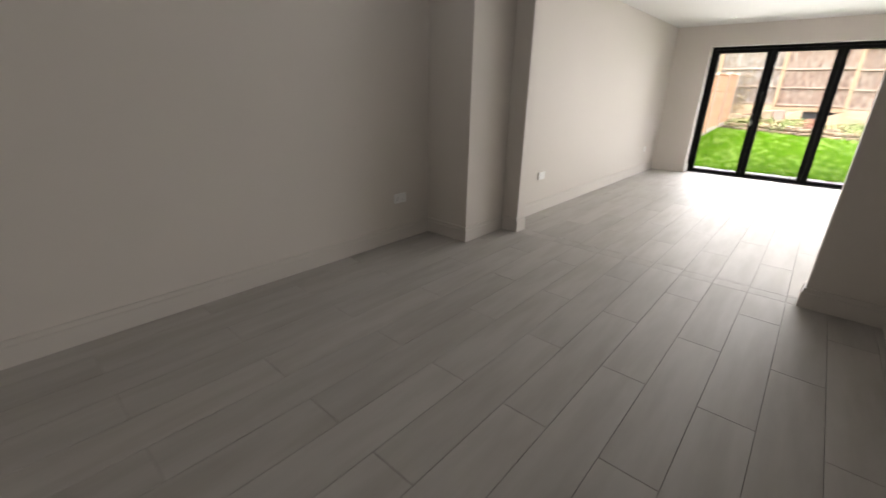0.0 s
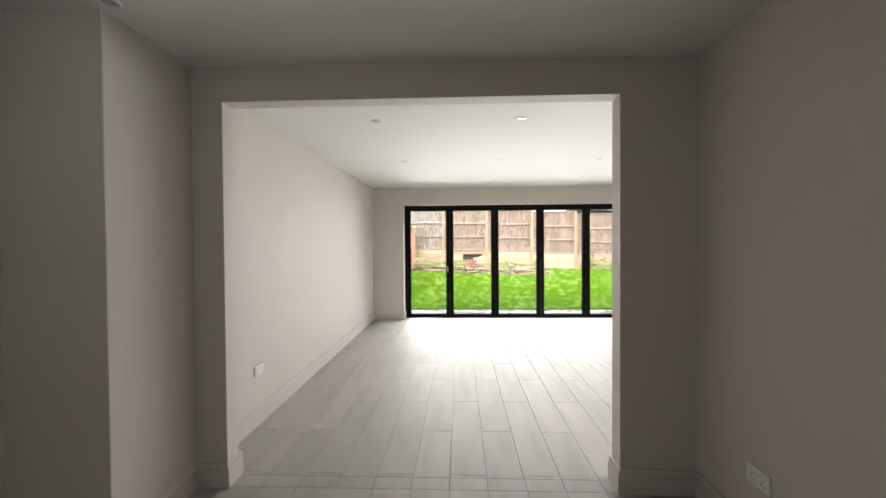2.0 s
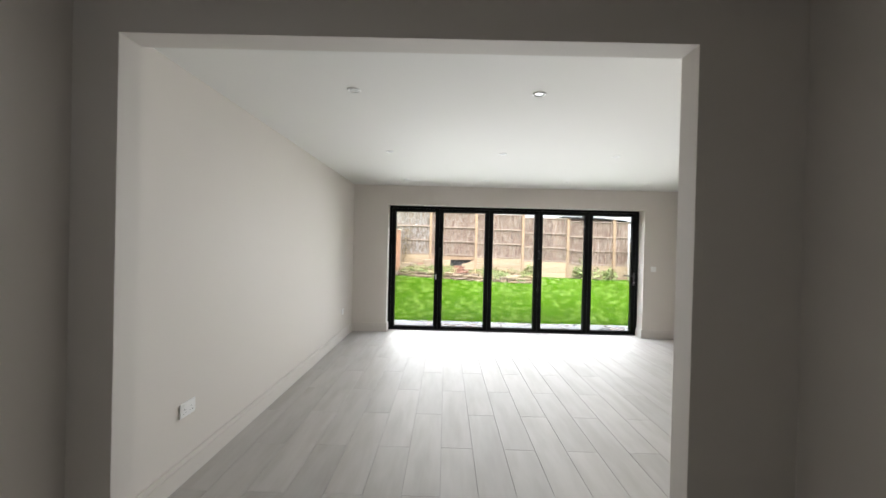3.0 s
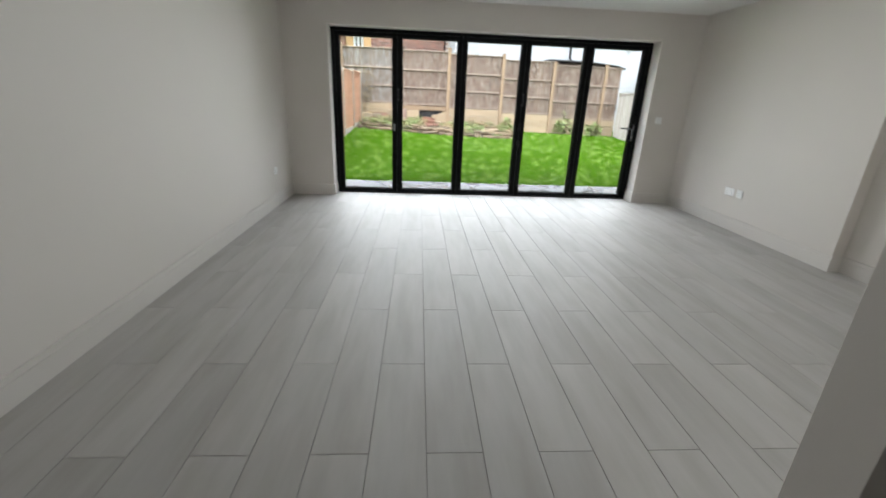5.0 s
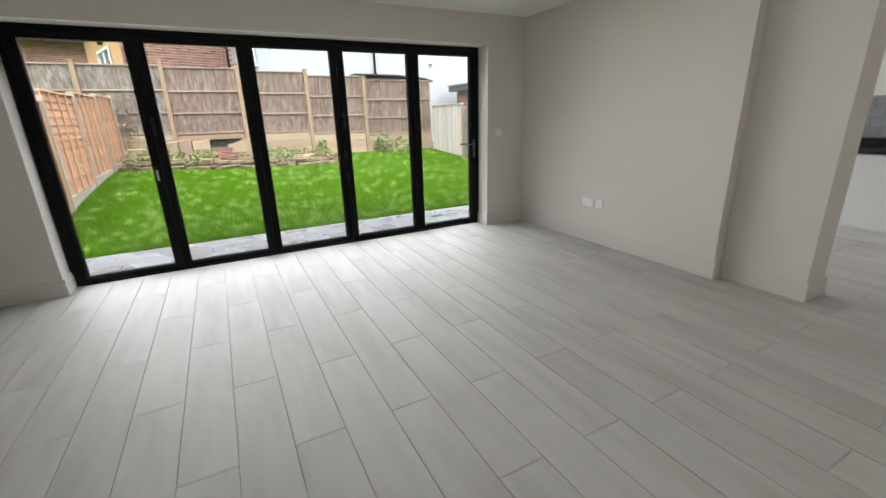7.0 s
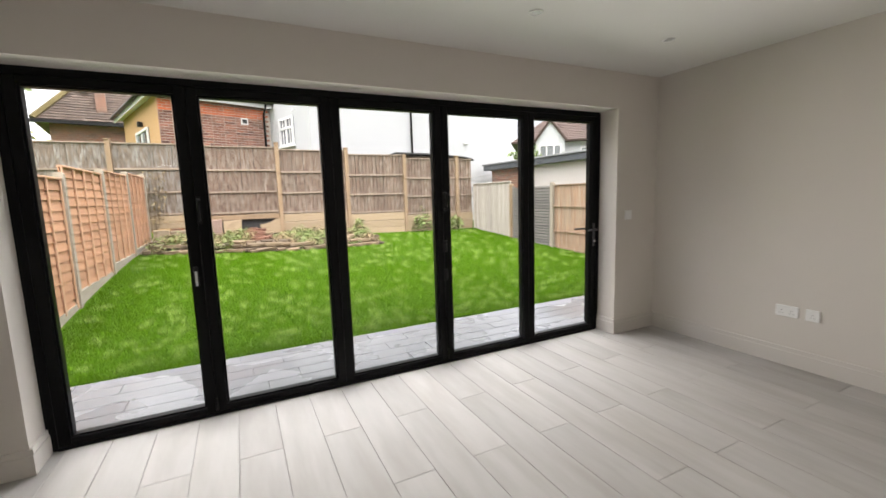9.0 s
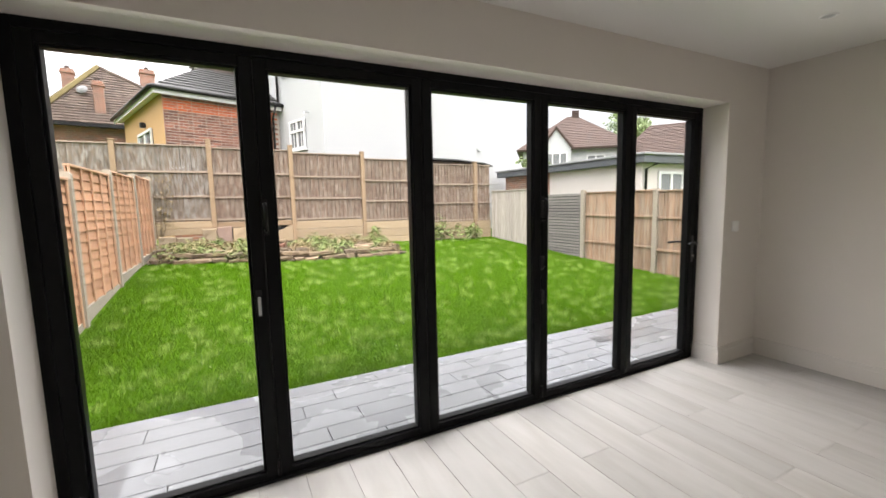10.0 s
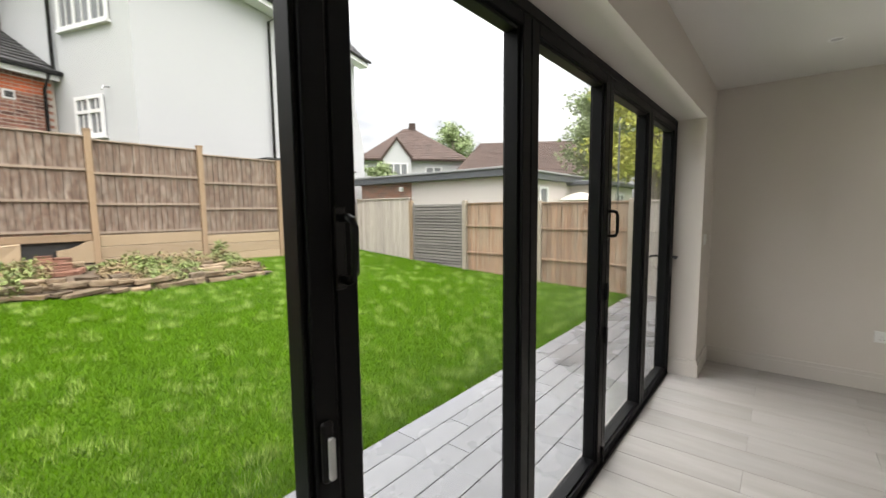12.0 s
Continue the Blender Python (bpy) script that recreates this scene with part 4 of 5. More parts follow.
def leaf_clump(name, centre, radius, height, count, size, material, label, category, seed):
    r = random.Random(seed)
    verts, faces = [], []
    for _ in range(count):
        a, d = r.uniform(0, 6.283), radius * math.sqrt(r.random())
        p = Vector((d * math.cos(a), d * math.sin(a), height * r.random() ** 0.8 * (1.1 - 0.6 * d / radius)))
        s = size * r.uniform(0.5, 1.3)
        rot = Euler((r.uniform(-0.9, 0.9), r.uniform(-0.9, 0.9), r.uniform(0, 6.3))).to_matrix()
        i = len(verts)
        for q in ((0, -s, 0), (s * 0.45, 0, s * 0.12), (0, s, 0), (-s * 0.45, 0, s * 0.12)):
            verts.append(tuple(p + rot @ Vector(q)))
        faces += [(i, i + 1, i + 2), (i, i + 2, i + 3)]
    me = bpy.data.meshes.new(name)
    me.from_pydata(verts, [], faces)
    me.materials.append(material)
    ob = new(name, me)
    ob.location = centre
    return tagged(ob, label, category)


for k in range(150):
    x = rr.uniform(-1.95, 2.6)
    if -0.2 < x < 0.4:
        x += 0.7
    y = bed_front(x) + (rr.uniform(0.5, 1.9) if k % 4 else rr.uniform(0.05, 0.5))
    y = min(y, 17.2)
    leaf_clump("weed", (x, y, bed_z(x, y)), rr.uniform(0.10, 0.25), rr.uniform(0.10, 0.33), 170, 0.030, DRY if k % 5 < 2 else LEAFM, "dry brown weed among the rockery stones" if k % 5 < 2 else "leafy green weed growing among the rockery stones", "plant", k)
for k, (x, y, s) in enumerate(((4.55, 17.35, 0.3), (5.1, 17.3, 0.33), (5.6, 17.3, 0.25), (4.4, 17.38, 0.2), (2.6, 17.3, 0.18))):
    leaf_clump("climber", (x, y, lawn_z(x, 17.3)), s, 0.75 if k < 1 else 0.5, 170, 0.055, LEAFM, "green climber growing against the pale boards", "plant", 100 + k)

vine = thing("dry_vine", pose(-2.15, 17.40, 0.75), "dry brown vine climbing the back fence", "plant")
bm = B()
for k in range(7):
    x = rr.uniform(-0.12, 0.3)
    pts = [(x * 0.3, 0, 0)]
    for q in range(1, 7):
        pts.append((x * 0.3 + (x - x * 0.3) * q / 6 + rr.uniform(-0.06, 0.06), rr.uniform(-0.03, 0.01), q * rr.uniform(0.20, 0.23)))
    tube(bm, pts, 0.006, 5)
part("stems", bm, DRYSTEM, vine, "", True)
r2 = random.Random(77)
verts, faces = [], []
for _ in range(170):
    c = Vector((r2.uniform(-0.15, 0.35), r2.uniform(-0.05, 0.0), r2.uniform(0.2, 1.35)))
    q = 0.035 * r2.uniform(0.6, 1.3)
    rot = Euler((r2.uniform(-1, 1) + 1.57, r2.uniform(-1, 1), r2.uniform(0, 6.3))).to_matrix()
    i = len(verts)
    for w in ((0, -q, 0), (q * 0.5, 0, 0), (0, q, 0), (-q * 0.5, 0, 0)):
        verts.append(tuple(c + rot @ Vector(w)))
    faces.append((i, i + 1, i + 2, i + 3))
me = bpy.data.meshes.new("dry_leaves")
me.from_pydata(verts, [], faces)
me.materials.append(DRY)
part("dry_leaves", me, DRY, vine)

# ---- neighbouring houses ----
RENDER = mat("white_render", (0.42, 0.426, 0.433), 0.85, fine=0.03, fine_scale=60, stain=0.05, stain_scale=0.6, bump=0.15, bump_dist=0.004)
OCHRE = mat("ochre_render", (0.43, 0.255, 0.115), 0.85, fine=0.06, fine_scale=60, stain=0.1)
CREAM = mat("cream_render", (0.56, 0.51, 0.485), 0.85, fine=0.05, fine_scale=60, stain=0.08)
SLATE = mat("dark_slate_roof", (0.04, 0.041, 0.044), 0.7, fine=0.25, fine_scale=8, stain=0.2, bump=0.4, bump_dist=0.01)
CLAY = mat("brown_tile_roof", (0.042, 0.024, 0.018), 0.85, fine=0.25, fine_scale=9, stain=0.3, stain_scale=0.8, bump=0.5, bump_dist=0.02)
OLDCLAY = mat("lichened_tile_roof", (0.075, 0.052, 0.042), 0.9, fine=0.35, fine_scale=9, stain=0.35, stain_scale=0.9, bump=0.5, bump_dist=0.02, second=(0.25, 0.22, 0.19), second_amount=0.5)
SLATET = mat("slate_roof_tiles", (0.046, 0.045, 0.046), 0.65, fine=0.25, fine_scale=10, stain=0.2, rand=0.22, island=True, bump=0.3)
CLAYT = mat("brown_roof_tiles", (0.072, 0.046, 0.037), 0.85, fine=0.25, fine_scale=12, stain=0.3, stain_scale=0.8, rand=0.25, island=True, bump=0.3)
OLDCLAYT = mat("lichened_roof_tiles", (0.082, 0.055, 0.043), 0.9, fine=0.3, fine_scale=12, stain=0.3, stain_scale=2.2, rand=0.3, island=True, bump=0.3, second=(0.24, 0.2, 0.165), second_amount=0.35)
FACING = mat("facing_brick", (0.205, 0.088, 0.06), 0.88, fine=0.4, fine_scale=40, stain=0.3, stain_scale=3, rand=0.55, bump=0.4, bump_dist=0.003)
FACEOR = mat("orange_facing_brick", (0.52, 0.125, 0.045), 0.88, fine=0.35, fine_scale=40, stain=0.2, stain_scale=3, rand=0.2, bump=0.4, bump_dist=0.003)
MORTAR = mat("mortar", (0.42, 0.37, 0.32), 0.95, fine=0.2, fine_scale=60, stain=0.15, bump=0.3)
HUNG = mat("dark_hung_tiles", (0.095, 0.066, 0.058), 0.8, fine=0.25, fine_scale=9, stain=0.2, rand=0.3, island=True, bump=0.4)
MOSS = mat("mossy_ridge", (0.16, 0.125, 0.05), 0.9, fine=0.3, fine_scale=10)
FELT = mat("roof_felt", (0.24, 0.245, 0.25), 0.9, fine=0.2, stain=0.15)
FASCIA = mat("grey_fascia", (0.085, 0.092, 0.102), 0.5, fine=0.05, stain=0.08)
WHITEPAINT = mat("white_upvc", (0.66, 0.66, 0.66), 0.4, fine=0.01, stain=0.02, bump=0.0)
BRICK = brick_mat("red_brickwork", (0.32, 0.125, 0.075), (0.155, 0.085, 0.066), (0.42, 0.36, 0.30))
WINGLASS = mat("dark_window_glass", (0.16, 0.168, 0.175), 0.08, fine=0.1, stain=0.2, bump=0.0)
U, V = Vector((0.945, 0.326, 0)), Vector((-0.326, 0.945, 0))
TURN_H = math.degrees(math.atan2(U.y, U.x))


def house_frame(origin):
    """Local x along the facade, local y away from the garden."""
    return pose(origin[0], origin[1], 0.3, 0, 0, TURN_H)


def window(parent, x0, x1, z0, z1, y, cols, rows=1, axis="x", transom=None):
    """A white framed window on a wall: local facade (axis x, facing -y) or side (axis y, facing -x)."""
    def lay(a, b, c, d, e, f):
        return ((a, c, e), (b, d, f)) if axis == "x" else ((c, a, e), (d, b, f))
    w = part("window", box(B(), *lay(x0, x1, y - 0.02, y + 0.001, z0, z1)), WINGLASS, parent)
    bm = B()
    t = 0.07
    box(bm, *lay(x0 - 0.02, x0 + t, y - 0.06, y - 0.021, z0, z1))
    box(bm, *lay(x1 - t, x1 + 0.02, y - 0.06, y - 0.021, z0, z1))
    box(bm, *lay(x0 + t, x1 - t, y - 0.06, y - 0.021, z0, z0 + t))
    box(bm, *lay(x0 + t, x1 - t, y - 0.06, y - 0.021, z1 - t, z1))
    for k in range(1, cols):
        c = x0 + (x1 - x0) * k / cols
        box(bm, *lay(c - 0.04, c + 0.04, y - 0.055, y - 0.022, z0 + t, z1 - t))
    if transom:
        z = z0 + (z1 - z0) * transom
        box(bm, *lay(x0 + t, x1 - t, y - 0.058, y - 0.023, z - 0.035, z + 0.035))
        for k in range(cols):
            c = x0 + (x1 - x0) * (k + 0.5) / cols
            box(bm, *lay(c - 0.012, c + 0.012, y - 0.045, y - 0.024, z0 + t, z1 - t))
    part("window_frame", bm, WHITEPAINT, w)
    part("window_sill", box(B(), *lay(x0 - 0.05, x1 + 0.05, y - 0.10, y - 0.001, z0 - 0.05, z0 - 0.001)), WHITEPAINT, w)
    return w


def hip_roof(x0, x1, y0, y1, z0, z1, over=0.3, thick=0.1, hip=None):
    bm = B()
    x0, x1, y0, y1 = x0 - over, x1 + over, y0 - over, y1 + over
    w, d = x1 - x0, y1 - y0
    inset = min(w, d) / 2
    if w >= d:
        ridge = [(x0 + (hip or inset), (y0 + y1) / 2), (x1 - (hip or inset), (y0 + y1) / 2)]
    else:
        ridge = [((x0 + x1) / 2, y0 + inset), ((x0 + x1) / 2, y1 - inset)]
    lo = [bm.verts.new((x, y, z0)) for x, y in ((x0, y0), (x1, y0), (x1, y1), (x0, y1))]
    mid = [bm.verts.new((x, y, z0 + thick)) for x, y in ((x0, y0), (x1, y0), (x1, y1), (x0, y1))]
    r = [bm.verts.new((*p, z1)) for p in ridge]
    for k in range(4):
        bm.faces.new((lo[k], lo[(k + 1) % 4], mid[(k + 1) % 4], mid[k]))
    bm.faces.new(lo[::-1])
    if w >= d:
        quads = ((mid[0], mid[1], r[1], r[0]), (mid[1], mid[2], r[1]), (mid[2], mid[3], r[0], r[1]), (mid[3], mid[0], r[0]))
    else:
        quads = ((mid[0], mid[1], r[0]), (mid[1], mid[2], r[1], r[0]), (mid[2], mid[3], r[1]), (mid[3], mid[0], r[0], r[1]))
    for q in quads:
        bm.faces.new(q)
    bmesh.ops.recalc_face_normals(bm, faces=bm.faces[:])
    return bm


def roof_tiles(parent, slopes, material, course=0.24, wide=0.28, seed=3):
    """Overlapping tiles on roof slopes, each slope given as eave start, eave end, top end, top start."""
    r = random.Random(seed)
    verts, faces = [], []
    for slope in slopes:
        p0, p1, q1, q0 = [Vector(p) for p in slope]
        e = (p1 - p0).normalized()
        up = (q0 - p0) - e * (q0 - p0).dot(e)
        rows = max(1, round(up.length / course))
        n = e.cross(up).normalized()
        la, lb = p0.dot(e), p1.dot(e)
        ta, tb = q0.dot(e), q1.dot(e)
        base = p0 - e * la
        for k in range(rows):
            f0, f1 = k / rows, min(1.0, (k + 1.1) / rows)
            a0, b0 = la + (ta - la) * f0, lb + (tb - lb) * f0
            a1, b1 = la + (ta - la) * f1, lb + (tb - lb) * f1
            c = la - wide * (0.5 if k % 2 else 0.0)
            while c < lb:
                u0, u1 = max(c + 0.004, a0), min(c + wide - 0.004, b0)
                w0, w1 = min(max(u0, a1), b1), max(min(u1, b1), a1)
                c += wide
                if u1 - u0 < 0.03:
                    continue
                h = 0.034 + r.uniform(-0.006, 0.008)
                o = base + up * f0
                t = base + up * f1
                i = len(verts)
                verts += [tuple(o + e * u0 + n * 0.002), tuple(o + e * u1 + n * 0.002), tuple(o + e * u1 + n * h), tuple(o + e * u0 + n * h), tuple(t + e * w1 + n * 0.006), tuple(t + e * w0 + n * 0.006)]
                faces += [(i, i + 1, i + 2, i + 3), (i + 3, i + 2, i + 4, i + 5)]
    me = bpy.data.meshes.new("roof_tiles")
    me.from_pydata(verts, [], faces)
    me.materials.append(material)
    return tagged(part("roof_tiles", me, material, parent), "", "", "", "stuff")


def hip_slopes(x0, x1, y0, y1, z0, z1, over=0.3, thick=0.1, hip=None):
    """The front and the left slope of a hip_roof."""
    x0, x1, y0, y1, z0 = x0 - over, x1 + over, y0 - over, y1 + over, z0 + thick
    inset = min(x1 - x0, y1 - y0) / 2
    ra = (x0 + (hip or inset), y0 + inset, z1)
    rb = (x1 - (hip or inset), y0 + inset, z1)
    rc = (x0 + (hip or inset), y1 - inset, z1)
    return [((x0, y0, z0), (x1, y0, z0), rb, ra), ((x0, y1, z0), (x0, y0, z0), ra, rc)]


# white house: its near corner is the origin
white = thing("white_house", house_frame((1.67, 18.6)), "two-storey white rendered house with a dark slate hipped roof", "house")
part("wall", box(B(), (0, 0, -0.6), (8.3, 9.0, 6.75)), RENDER, white)
part("roof", hip_roof(0, 8.3, 0, 9.0, 6.75, 12.4, 0.38), SLATE, white, "dark slate roof")
roof_tiles(white, hip_slopes(0, 8.3, 0, 9.0, 6.75, 12.4, 0.38), SLATET)
bm = B()
box(bm, (-0.40, -0.40, 6.60), (8.7, -0.02, 6.74))
box(bm, (-0.40, -0.02, 6.60), (-0.02, 9.0, 6.74))
part("soffit", bm, WHITEPAINT, white)
bm = B()
tube(bm, [(-0.46, -0.46, 6.80), (8.76, -0.46, 6.80)], 0.06, 8)
tube(bm, [(-0.46, -0.46, 6.80), (-0.46, 9.3, 6.80)], 0.06, 8)
part("gutter", bm, BLACKP, white, "black gutter", True)
part("downpipe", tube(B(), [(3.9, -0.42, 6.75), (3.9, -0.30, 6.55), (3.78, -0.07, 6.40), (3.78, -0.07, 2.6), (3.95, -0.09, 2.50), (4.6, -0.09, 2.44)], 0.038, 8), BLACKP, white, "grey downpipe", True)
part("downpipe", tube(B(), [(-0.42, 2.45, 6.75), (-0.08, 2.45, 6.45), (-0.08, 2.45, 4.0)], 0.038, 8), BLACKP, white, "", True)
part("cable", tube(B(), [(3.8, -0.012, 5.75), (5.0, -0.012, 5.32), (6.2, -0.012, 5.1), (7.3, -0.012, 4.92), (8.25, -0.012, 4.7)], 0.004, 5), FASCIA, white, "thin grey cable")
part("security_light", box(B(), (6.55, -0.12, 3.05), (6.72, 0.0, 3.20), 0.02), WHITEPAINT, white)
# flared rendered edge at the far end of the facade
part("flared_edge", prism(B(), [(8.3, -0.6), (8.85, -0.6), (8.85, 3.5), (8.72, 4.0), (8.3, 5.1)], "y", 0.0, 3.0), RENDER, white)
window(white, 0.97, 1.87, 2.74, 3.6, 0.0, 2, axis="y", transom=0.62)
window(white, 0.60, 2.18, 5.03, 6.1, 0.0, 3, axis="y", transom=0.68)
part("tap_bracket", tube(B(), [(-0.02, 0.75, 3.72), (-0.16, 0.72, 3.70), (-0.2, 0.70, 3.62)], 0.018, 6), SATIN, white)
# hung-tile upper storey behind
part("hung_tile_wall", box(B(), (-1.5, 4.4, 5.2), (-0.02, 4.9, 9.0)), HUNG, white, "dark hung tiles")
roof_tiles(white, [((-1.5, 4.4, 5.2), (-0.02, 4.4, 5.2), (-0.02, 4.4, 9.0), (-1.5, 4.4, 9.0)), ((-1.5, 4.9, 5.2), (-1.5, 4.4, 5.2), (-1.5, 4.4, 9.0), (-1.5, 4.9, 9.0))], HUNG, 0.15, 0.2)
window(white, -1.3, -0.72, 6.7, 7.8, 4.36, 2)

# brick extension beside it
ext = thing("brick_extension", house_frame((-2.12, 20.03)), "single-storey red brick extension with a slate roof", "extension")
part("wall", box(B(), (0, 0, -0.6), (3.1, 5.0, 4.08)), BRICK, ext)
part("mortar_face", box(B(), (0.0, -0.008, 2.3), (3.1, -0.001, 4.07)), MORTAR, ext)
brick_long = mesh_of("brick", box(B(), (0.0, -0.016, 0.0), (0.211, -0.008, 0.061), 0.003), FACING)
brick_end = mesh_of("brick", box(B(), (0.0, -0.016, 0.0), (0.099, -0.008, 0.061), 0.003), FACING)
orange_long = mesh_of("brick", box(B(), (0.0, -0.016, 0.0), (0.211, -0.008, 0.061), 0.003), FACEOR)
orange_end = mesh_of("brick", box(B(), (0.0, -0.016, 0.0), (0.099, -0.008, 0.061), 0.003), FACEOR)
for row in range(23):
    z = 2.31 + row * 0.0755
    band = 3.60 < z < 3.92
    x, k = 0.0, row % 2
    while x < 2.9:
        stretcher = (k % 2 == 0)
        step = 0.225 if stretcher else 0.113
        if x >= 0:
            me = (orange_long if stretcher else orange_end) if band else (brick_long if stretcher else brick_end)
            part("brick", me, FACEOR if band else FACING, ext, m=pose(x + 0.005, random.uniform(-0.002, 0.002), z))
        x += step
        k += 1
part("rendered_side", box(B(), (-0.015, 0.0, -0.6), (-0.001, 5.0, 4.08)), OCHRE, ext, "ochre rendered side wall")
bm = B()
lo = [(-0.21, -0.21), (3.09, -0.21), (3.09, 5.3), (-0.21, 5.3)]
a = [bm.verts.new((x, y, 4.10)) for x, y in lo]
b = [bm.verts.new((x, y, 4.20)) for x, y in lo]
r0, r1 = bm.verts.new((2.0, 2.4, 5.75)), bm.verts.new((3.09, 2.4, 5.75))
for k in range(4):
    bm.faces.new((a[k], a[(k + 1) % 4], b[(k + 1) % 4], b[k]))
for q in ((b[0], b[1], r1, r0), (b[1], b[2], r1), (b[2], b[3], r0, r1), (b[3], b[0], r0), tuple(a[::-1])):
    bm.faces.new(q)
bmesh.ops.recalc_face_normals(bm, faces=bm.faces[:])
part("roof", bm, SLATE, ext, "dark slate roof")
roof_tiles(ext, [((-0.21, -0.21, 4.2), (3.09, -0.21, 4.2), (3.09, 2.4, 5.75), (2.0, 2.4, 5.75)), ((-0.21, 5.3, 4.2), (-0.21, -0.21, 4.2), (2.0, 2.4, 5.75), (2.0, 2.4, 5.75))], SLATET)
bm = B()
box(bm, (-0.23, -0.24, 4.00), (3.09, -0.211, 4.13))
box(bm, (-0.24, -0.211, 4.00), (-0.211, 5.3, 4.13))
box(bm, (-0.21, -0.21, 4.075), (3.09, -0.012, 4.098))
box(bm, (-0.21, -0.012, 4.075), (-0.016, 5.3, 4.098))
part("fascia", bm, WHITEPAINT, ext)
bm = B()
tube(bm, [(-0.28, -0.30, 4.15), (3.11, -0.30, 4.15)], 0.055, 8)
tube(bm, [(-0.30, -0.28, 4.15), (-0.30, 5.3, 4.15)], 0.055, 8)
part("gutter", bm, BLACKP, ext, "black gutter", True)
part("downpipe", tube(B(), [(2.88, -0.30, 4.12), (2.88, -0.08, 3.8), (2.88, -0.06, 0.0)], 0.035, 8), BLACKP, ext, "", True)
part("air_vent", box(B(), (2.18, -0.03, 3.46), (2.40, 0.0, 3.66), 0.01), WHITEPAINT, ext, "white air vent")
# dark patch on the vent, colour in place of the shade within
part("vent_hole", box(B(), (2.22, -0.034, 3.50), (2.36, -0.031, 3.62)), SHADE_FELT, ext)
window(ext, 1.2, 2.9, 2.6, 3.35, -0.016, 2, axis="y")
part("alarm_lamp", box(B(), (-0.16, 1.9, 3.45), (-0.02, 2.05, 3.6), 0.02), BLACKP, ext)

# brown-roofed house further left
old = thing("brown_roofed_house", pose(-6.7, 27.8, 0.3, 0, 0, 10), "older house with a mossy brown tiled roof and chimneys", "house")
part("wall", box(B(), (0, 0, -0.6), (6.3, 9, 4.349)), BRICK, old)
bm = B()
eave = [(-0.4, -0.4), (6.7, -0.4), (6.7, 9.4), (-0.4, 9.4)]
lo = [bm.verts.new((x, y, 4.35)) for x, y in eave]
mid = [bm.verts.new((x, y, 4.45)) for x, y in eave]
top_a, top_b = bm.verts.new((1.7, 1.7, 7.13)), bm.verts.new((1.7, 7.3, 7.13))
for k in range(4):
    bm.faces.new((lo[k], lo[(k + 1) % 4], mid[(k + 1) % 4], mid[k]))
for q in (tuple(lo[::-1]), (mid[0], mid[1], top_a), (mid[1], mid[2], top_b, top_a), (mid[2], mid[3], top_b), (mid[3], mid[0], top_a, top_b)):
    bm.faces.new(q)
bmesh.ops.recalc_face_normals(bm, faces=bm.faces[:])
part("roof", bm, OLDCLAY, old, "mossy brown tiled roof")
apex, back = (1.7, 1.7, 7.13), (1.7, 7.3, 7.13)
roof_tiles(old, [((-0.4, -0.4, 4.45), (6.7, -0.4, 4.45), apex, apex), ((-0.4, 9.4, 4.45), (-0.4, -0.4, 4.45), apex, back), ((6.7, -0.4, 4.45), (6.7, 9.4, 4.45), back, apex)], OLDCLAYT, 0.15, 0.18)
part("gutter", box(B(), (-0.5, -0.52, 4.30), (6.8, -0.41, 4.43)), BLACKP, old)
part("hip_tiles", tube(B(), [(-0.4, -0.4, 4.47), (1.7, 1.7, 7.12)], 0.12, 6), MOSS, old, "mossy yellow hip tiles")
part("hip_tiles", tube(B(), [(6.7, -0.4, 4.47), (1.7, 1.7, 7.12)], 0.09, 6), OLDCLAY, old)
for x, y, z, r in ((1.68, 0.1, 6.15, 0.17), (3.4, 1.7, 7.25, 0.27), (0.6, 3.4, 7.3, 0.22)):
    ch = part("chimney", box(B(), (x - r, y - r, 4.5), (x + r, y + r, z), 0.01), BRICK, old, "brick chimney")
    part("chimney_band", box(B(), (x - r - 0.04, y - r - 0.04, z - 0.2), (x + r + 0.04, y + r + 0.04, z - 0.1), 0.01), BRICK, ch)
    part("chimney_pot", lathe(B(), [(0.0, z + 0.14), (0.08, z + 0.14), (0.10, z)], pose(x, y, 0), 12), CLAY, ch)
part("satellite_dish", lathe(B(), [(0, 0.05), (0.11, 0.02), (0.19, -0.04), (0.19, -0.025), (0.11, 0.03), (0, 0.06)], pose(1.15, 0.5, 5.9, 60, 0, -20), 16), FELT, old)

# flat-roofed garage beyond the side fence
gar = thing("flat_roofed_garage", pose(9.0, 14.34, 0.0), "low flat-roofed cream garage with a grey fascia", "garage")
part("wall", box(B(), (0, 0, -0.3), (4.6, 3.55, 2.299)), CREAM, gar)
part("brick_wall", box(B(), (0, 3.55, -0.3), (4.6, 6.1, 2.299)), BRICK, gar, "red brick end wall")
part("roof", box(B(), (-0.25, -0.25, 2.30), (5.2, 6.35, 2.50), 0.01), FASCIA, gar, "dark grey fascia")
part("roof_felt", box(B(), (-0.30, -0.30, 2.501), (5.25, 6.4, 2.56), 0.008), FELT, gar, "pale felt roof edge")
window(gar, 0.65, 1.7, 1.3, 2.1, 0.0, 2)
window(gar, 2.1, 2.7, 1.3, 2.1, 0.0, 1)
part("downpipe", tube(B(), [(0.35, -0.2, 2.3), (0.1, -0.06, 2.15), (0.1, -0.06, 0.0)], 0.035, 8), BLACKP, gar, "", True)
